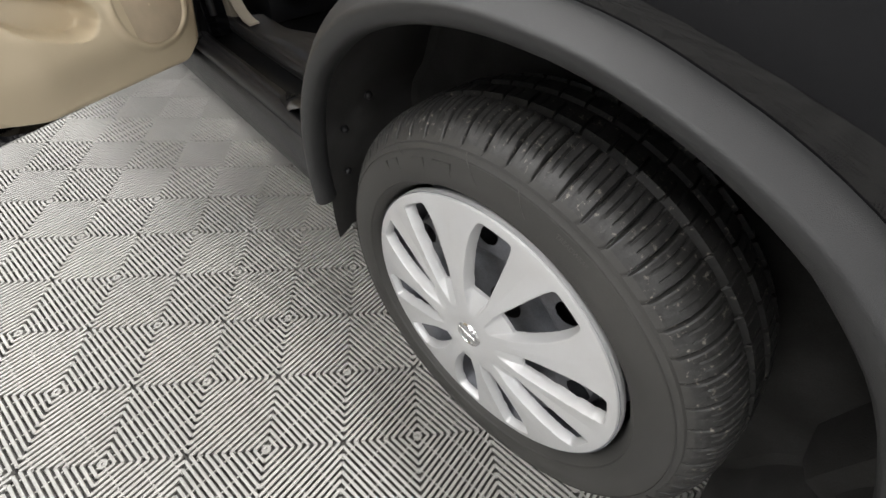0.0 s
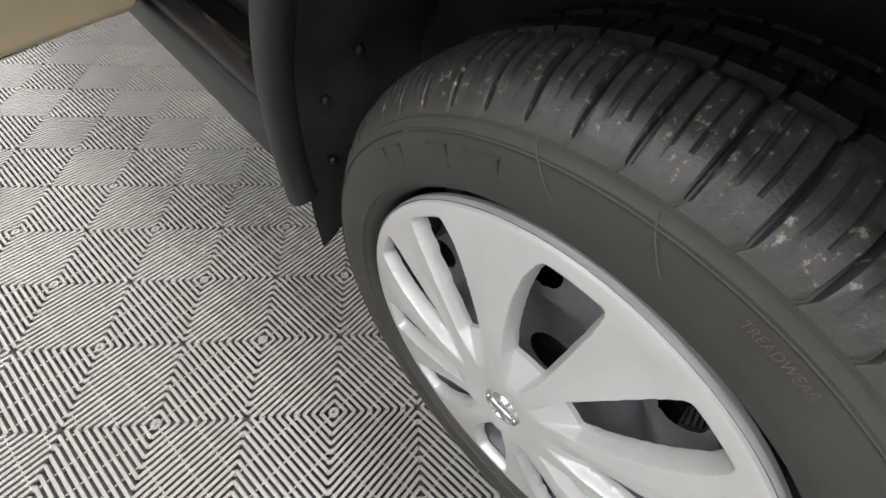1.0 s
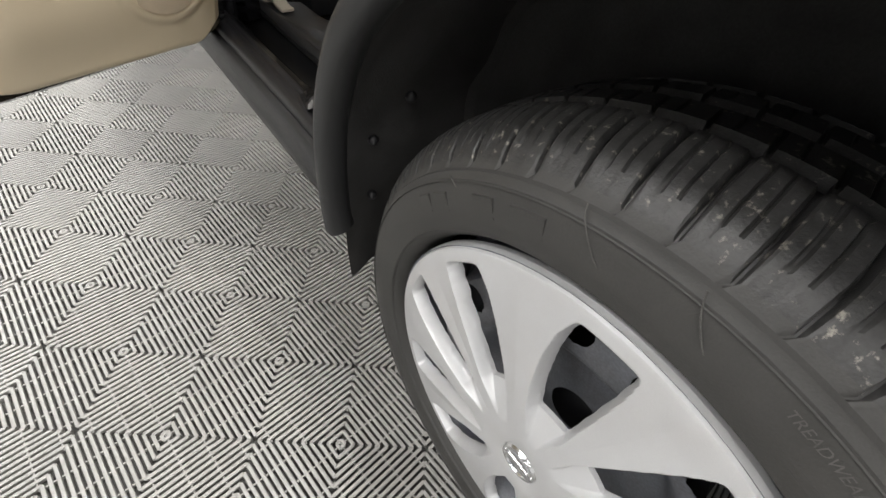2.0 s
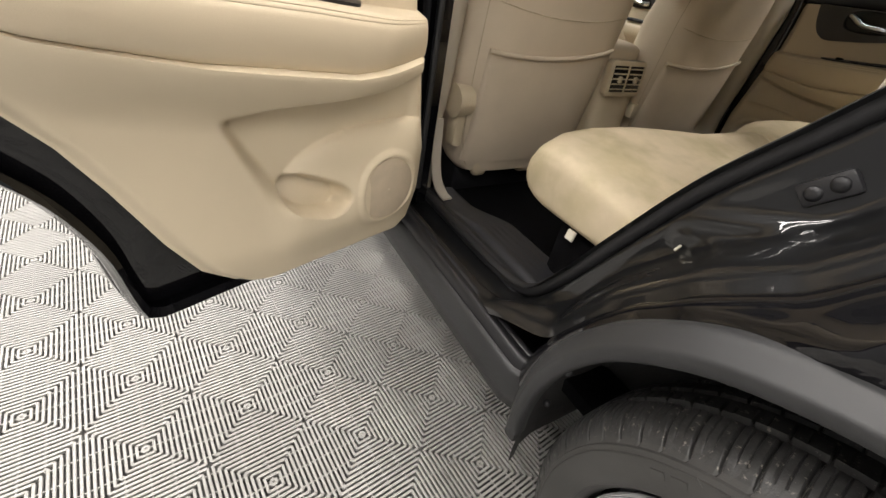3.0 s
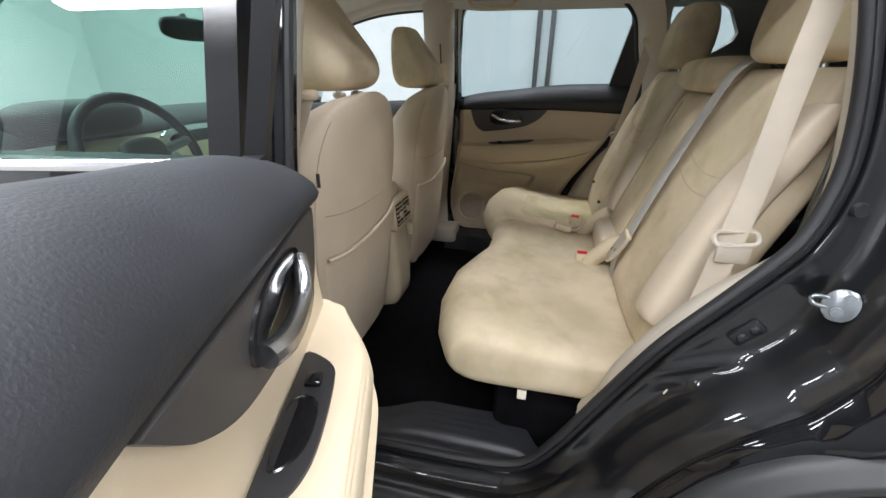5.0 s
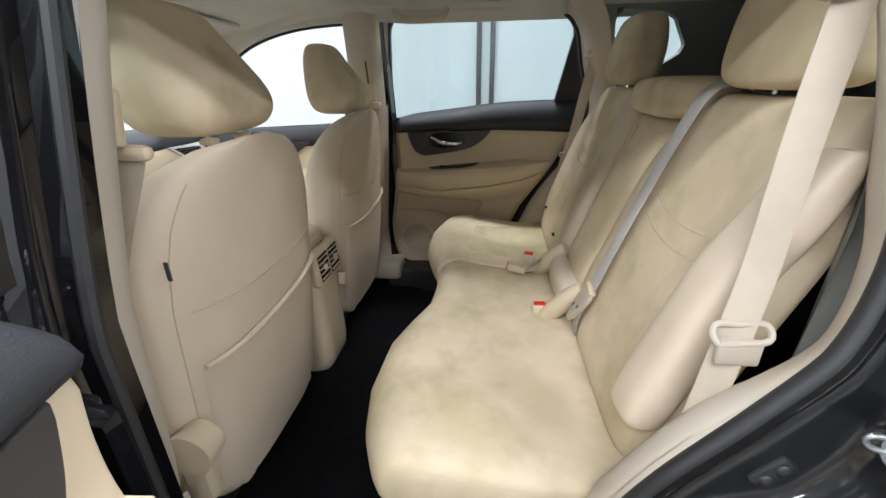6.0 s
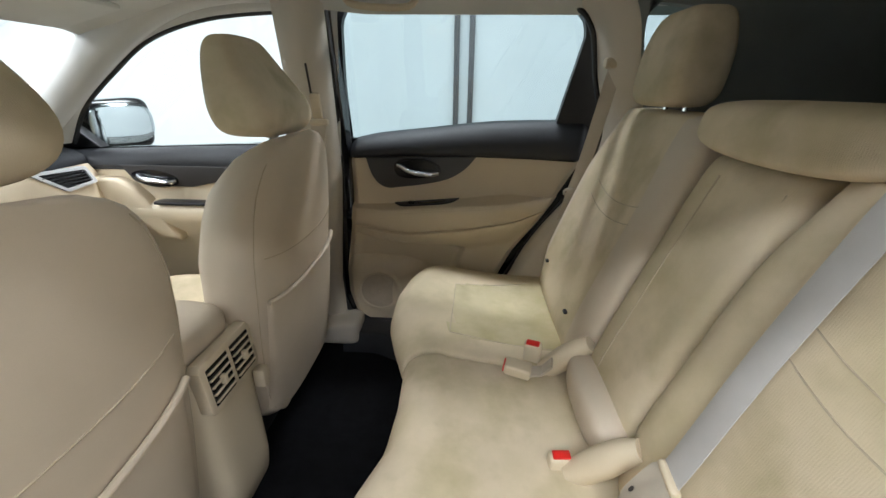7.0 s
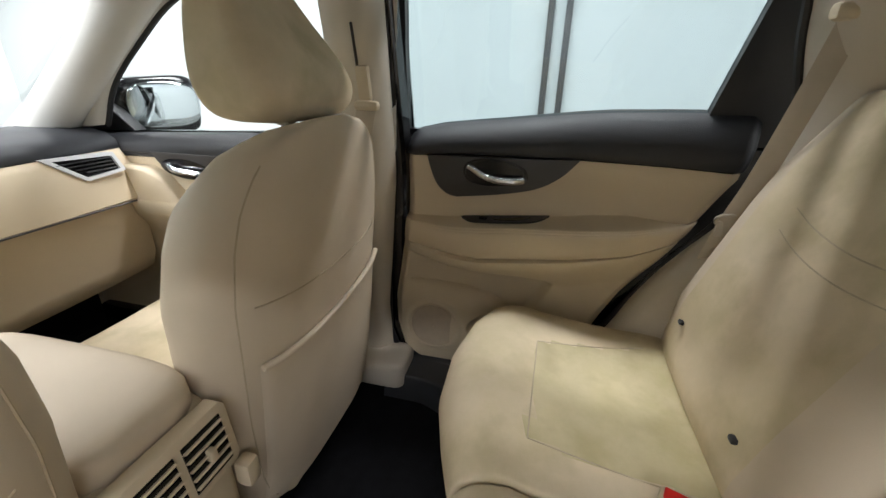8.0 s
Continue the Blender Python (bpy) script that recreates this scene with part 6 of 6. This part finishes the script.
    part("pull_strap", bm, M_BEIGE, fd, "beige padded pull handle", smooth=50)
    bm = tube(curve([(sx * 0.728, 1.79, 0.965), (sx * 0.716, 1.76, 0.952), (sx * 0.712, 1.71, 0.948), (sx * 0.716, 1.67, 0.944), (sx * 0.728, 1.655, 0.946)], 16), 0.009, 8)
    part("door_handle", bm, M_CHROME, fd, "chrome inner door handle")
    part("switch_panel", rbox((sx * 0.715, 1.62, 0.872), (0.05, 0.22, 0.012), 0.004), M_BLACK, fd, "black switch panel")
    # door mirror
    bm = pillow((sx * 0.962, 2.045, 1.120), (0.275, 0.15, 0.190), 5.0, 12, lambda q, d: (d.x, d.y * (0.75 + 0.25 * (q.y > 0)), d.z * (1 + 0.10 * q.x * (1 if sx > 0 else -1))), Matrix.Rotation(radians(-sx * 22), 4, "Z"))
    mir = part("door_mirror", bm, M_GLOSSBLACK, car, "black door mirror housing", smooth=60)
    bm = pillow((sx * 0.950, 1.984, 1.122), (0.232, 0.014, 0.150), 3.2, 12, None, Matrix.Rotation(radians(-sx * 22), 4, "Z"))
    part("mirror_glass", bm, M_MIRROR, mir, "mirror glass", smooth=60)
    bm = pillow((sx * 0.86, 2.08, 1.08), (0.10, 0.07, 0.06), 3, 6)
    part("mirror_foot", bm, M_BLACK, mir, "", 60)
    bm = prism([(1.97, 1.050), (2.18, 1.040), (2.16, 1.10), (2.10, 1.17)], lambda y, z, w, sx=sx: V((sx * (0.80 + w - 0.15 * max(0, z - 1.1)), y, z)), 0, 0.045, 0.005)
    part("mirror_corner", bm, M_BLACK, fd, "black corner panel")


# ---- the rest of the body ----
def nose(y, x):
    """Height of the bonnet."""
    return 1.055 - 0.10 * ((y - 2.38) / 0.9) ** 1.6 - 0.05 * (abs(x) / 0.82) ** 3


rings = []
for y in (2.38, 2.6, 2.85, 3.1, 3.28):
    rings.append([V((x, y, nose(y, x))) for x in (-0.84 + 1.68 * i / 16 for i in range(17))])
for y, z in ((3.37, 0.84), (3.41, 0.70), (3.41, 0.50), (3.36, 0.30), (3.2, 0.24)):
    rings.append([V((x, y - 0.12 * (abs(x) / 0.84) ** 4, z)) for x in (-0.84 + 1.68 * i / 16 for i in range(17))])
part("bonnet", sheet(rings, (0, -0.01, -0.015)), M_PAINT, car, "glossy black bonnet and nose", smooth=50)
for sx in (-1, 1):
    rings = []
    for i in range(33):
        y = 2.22 + 1.10 * i / 32
        d = abs(y - 2.705)
        low = HUB_Z + math.sqrt(max(0.0, 0.40 ** 2 - d * d)) if d < 0.40 else 0.30
        low = max(low, 0.30)
        top = 1.0 - 0.12 * ((y - 2.2) / 1.1) ** 2
        rings.append([V((sx * (0.885 - 0.035 * (z - 0.6) ** 2 * 4 - 0.05 * ease(y, 3.05, 3.35)), y, z)) for z in (low + (top - low) * k / 8 for k in range(9))])
    part("front_wing", sheet(rings, (-sx * 0.012, 0, 0)), M_PAINT, car, "glossy black front wing", smooth=50)
    bm = rbox((sx * 0.60, 3.375 - 0.055, 0.80), (0.34, 0.10, 0.13), 0.03, 3, Matrix.Rotation(radians(-sx * 14), 4, "Z"))
    part("headlight", bm, M_GLOSSBLACK, car, "dark headlight")
rings = [[V((x, y - 0.05 * (1 - (abs(x) / 0.8) ** 2), z)) for x in (-0.80 + 1.6 * i / 12 for i in range(13))] for y, z in ((-0.93, 1.57), (-0.99, 1.10), (-1.03, 0.85), (-1.04, 0.55), (-1.0, 0.32))]
part("tailgate", sheet(rings, (0, 0.012, 0)), M_PAINT, car, "glossy black tailgate", smooth=50)
rings = [[V((0.87 - 0.05 * max(0, z - 0.8), y, z)) for z in (0.42, 0.6, 0.8, 0.95, 1.12)] for y in (-1.0, -0.6, -0.45)]
part("right_quarter", sheet(rings, (-0.012, 0, 0)), M_PAINT, car, "glossy black quarter panel", smooth=50)
rings = [[V((0.87 - 0.05 * max(0, z - 0.8), y, z)) for z in (HUB_Z + math.sqrt(max(0.0, 0.44 ** 2 - y * y)) + (1.12 - HUB_Z - math.sqrt(max(0.0, 0.44 ** 2 - y * y))) * k / 5 for k in range(6))] for y in (-0.43, -0.35, -0.25, -0.12, 0.0, 0.1, 0.2)]
part("right_arch_panel", sheet(rings, (-0.012, 0, 0)), M_PAINT, car, "glossy black panel over the wheel", smooth=50)
for m in (Matrix.Translation((0, 2.705, 0)), Matrix.Rotation(math.pi, 4, "Z"), Matrix.Translation((0, 2.705, 0)) @ Matrix.Rotation(math.pi, 4, "Z")):
    copy_thing(wheel, m)

# ---- the hall ----
def wall(name, x0, x1, y0, y1, z0, z1, mat, label="white painted hall wall"):
    return part(name, rbox(((x0 + x1) / 2, (y0 + y1) / 2, (z0 + z1) / 2), (x1 - x0, y1 - y0, z1 - z0), 0), mat, None, label, 0, "structure")


T = 0.2
wall("wall_east", ROOM_X1, ROOM_X1 + T, ROOM_Y0, ROOM_Y1, 0, ROOM_H, M_GREYWALL, "pale grey-white hall wall")
wall("wall_west", ROOM_X0 - T, ROOM_X0, ROOM_Y0, ROOM_Y1, 0, ROOM_H, M_DARKWALL, "dark grey hall wall")
wall("wall_north", ROOM_X0 - T, ROOM_X1 + T, ROOM_Y1, ROOM_Y1 + T, 0, ROOM_H, M_WALL)
wall("wall_south", ROOM_X0 - T, ROOM_X1 + T, ROOM_Y0 - T, ROOM_Y0, 0, ROOM_H, M_WALL)
part("ceiling", rbox(((ROOM_X0 + ROOM_X1) / 2, (ROOM_Y0 + ROOM_Y1) / 2, ROOM_H + 0.1), (ROOM_X1 - ROOM_X0 + 0.4, ROOM_Y1 - ROOM_Y0 + 0.4, 0.2), 0), M_CEIL, None, "dark grey painted ceiling", 0, "structure")
for y in (0.735, 0.605):
    post = thing("wall_post", (ROOM_X1 - 0.02, y, 0), "slim black steel post on the white wall", "post", "wall posts")
    part("rail", rbox((ROOM_X1 - 0.022, y, ROOM_H / 2), (0.04, 0.048, ROOM_H), 0.004), M_BEAM, post)
for y in (-1.2, 2.6, 5.4):
    beam = thing("ceiling_beam", (0, y, ROOM_H - 0.02), "dark steel beam under the ceiling", "beam", "ceiling beams")
    part("web", rbox(((ROOM_X0 + ROOM_X1) / 2, y, ROOM_H - 0.06), (ROOM_X1 - ROOM_X0 - 0.02, 0.10, 0.11), 0.004), M_BEAM, beam)
for lx, ly in LAMPS:
    fx = thing("ceiling_light", (lx, ly, ROOM_H), "long white strip light on the ceiling", "ceiling light", "strip lights")
    part("housing", rbox((lx, ly, ROOM_H - 0.05), (0.36, 2.5, 0.06), 0.01), M_WALL, fx)
    part("diffuser", rbox((lx, ly, ROOM_H - 0.095), (0.31, 2.42, 0.03), 0.008), M_LAMP, fx)

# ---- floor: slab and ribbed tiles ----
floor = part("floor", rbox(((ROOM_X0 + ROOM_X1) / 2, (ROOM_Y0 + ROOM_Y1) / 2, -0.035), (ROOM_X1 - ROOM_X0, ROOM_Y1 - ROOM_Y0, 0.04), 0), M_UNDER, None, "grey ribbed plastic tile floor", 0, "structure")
PITCH, FLOOR_TURN = 0.14742, -0.66793
FLOOR_X, FLOOR_Y = -1.1166, 0.3154
RIBS = 10


def tile_mesh():
    bm = bmesh.new()
    p = PITCH
    w, h = p / RIBS / math.sqrt(2) * 0.29, 0.011

    def bar(x0, y0, x1, y1, ww, z1, z0, stem=0.35):
        d = V((x1 - x0, y1 - y0, 0)).normalized()
        s = V((-d.y, d.x, 0)) * ww
        a, b = V((x0, y0, 0)), V((x1, y1, 0))
        top, low = V((0, 0, z1)), V((0, 0, z0))
        ch = s * 0.72
        rows = []
        for q in (a, b):
            lip = top - V((0, 0, 0.0009))
            rows.append([bm.verts.new(q + s * stem + low), bm.verts.new(q + s + lip), bm.verts.new(q + ch + top), bm.verts.new(q - ch + top), bm.verts.new(q - s + lip), bm.verts.new(q - s * stem + low)])
        for i in range(5):
            bm.faces.new((rows[0][i], rows[0][i + 1], rows[1][i + 1], rows[1][i]))
        for r in rows:
            bm.faces.new(r)

    for qx in (-1, 0):
        for qy in (-1, 0):
            slash = (qx + qy) % 2 != 0
            for k in range(2 * RIBS):
                c = -p + (k + 0.5) * p / RIBS
                # line y - x = c inside the unit square 0..p
                x0, x1 = max(0, -c), min(p, p - c)
                if x1 - x0 < 0.002:
                    continue
                a, b = (x0, x0 + c), (x1, x1 + c)
                if not slash:
                    a, b = (p - a[0], a[1]), (p - b[0], b[1])
                bar(qx * p + a[0], qy * p + a[1], qx * p + b[0], qy * p + b[1], w, 0.0, -h)
            # thin cross ties below the rib tops
            for k in range(2, 2 * RIBS, 4):
                c = -p + (k + 0.0) * p / RIBS
                x0, x1 = max(0, -c), min(p, p - c)
                if x1 - x0 < 0.01:
                    continue
                a, b = (x0, x0 + c), (x1, x1 + c)
                if slash:
                    a, b = (p - a[0], a[1]), (p - b[0], b[1])
                bar(qx * p + a[0], qy * p + a[1], qx * p + b[0], qy * p + b[1], 0.0014, -0.0022, -h)
    me = bpy.data.meshes.new("tile")
    bm.to_mesh(me)
    bm.free()
    me.materials.append(M_TILE)
    return me


tile = tile_mesh()
turn = Matrix.Translation((FLOOR_X, FLOOR_Y, -0.001)) @ Matrix.Rotation(FLOOR_TURN, 4, "Z")
spots = []
for i in range(-30, 31):
    for j in range(-30, 31):
        c = turn @ V((2 * i * PITCH, (2 * j + 1) * PITCH, 0))
        if ROOM_X0 + 0.1 < c.x < ROOM_X1 - 0.1 and ROOM_Y0 + 0.1 < c.y < ROOM_Y1 - 0.1:
            spots.append(((c - V((-1.5, 0.9, 0))).length, c))
spots.sort(key=lambda q: q[0])
rot = Matrix.Rotation(FLOOR_TURN, 4, "Z")
for d, c in spots[:300]:
    ob = new("tile", tile)
    ob.parent = floor
    ob.matrix_basis = Matrix.Translation(c) @ rot
# the tiles further off, joined
co = np.empty(len(tile.vertices) * 3)
tile.vertices.foreach_get("co", co)
co = co.reshape(-1, 3)
keep = [p.vertices[:] for p in tile.polygons]
r3 = np.array(rot.to_3x3())
verts, faces = [], []
tops = [f for f in keep if len(f) == 4 and min(co[i][2] for i in f) > -0.0005]
used = sorted({i for f in tops for i in f})
index = {v: k for k, v in enumerate(used)}
flat = [tuple(index[i] for i in f) for f in tops]
base = 0
for d, c in spots[300:]:
    near = c.x < 0.8 and d < 3.6
    pts, polys = (co, [f for f in keep if len(f) == 4]) if near else (co[used], flat)
    verts.append(pts @ r3.T + np.array(c))
    faces.extend([tuple(i + base for i in f) for f in polys])
    base += len(pts)
if verts:
    me = bpy.data.meshes.new("far_tiles")
    me.from_pydata(np.concatenate(verts).tolist(), [], faces)
    me.materials.append(M_TILE)
    ob = new("far_tiles", me)
    ob.parent = floor
    tagged(ob, kind="stuff")
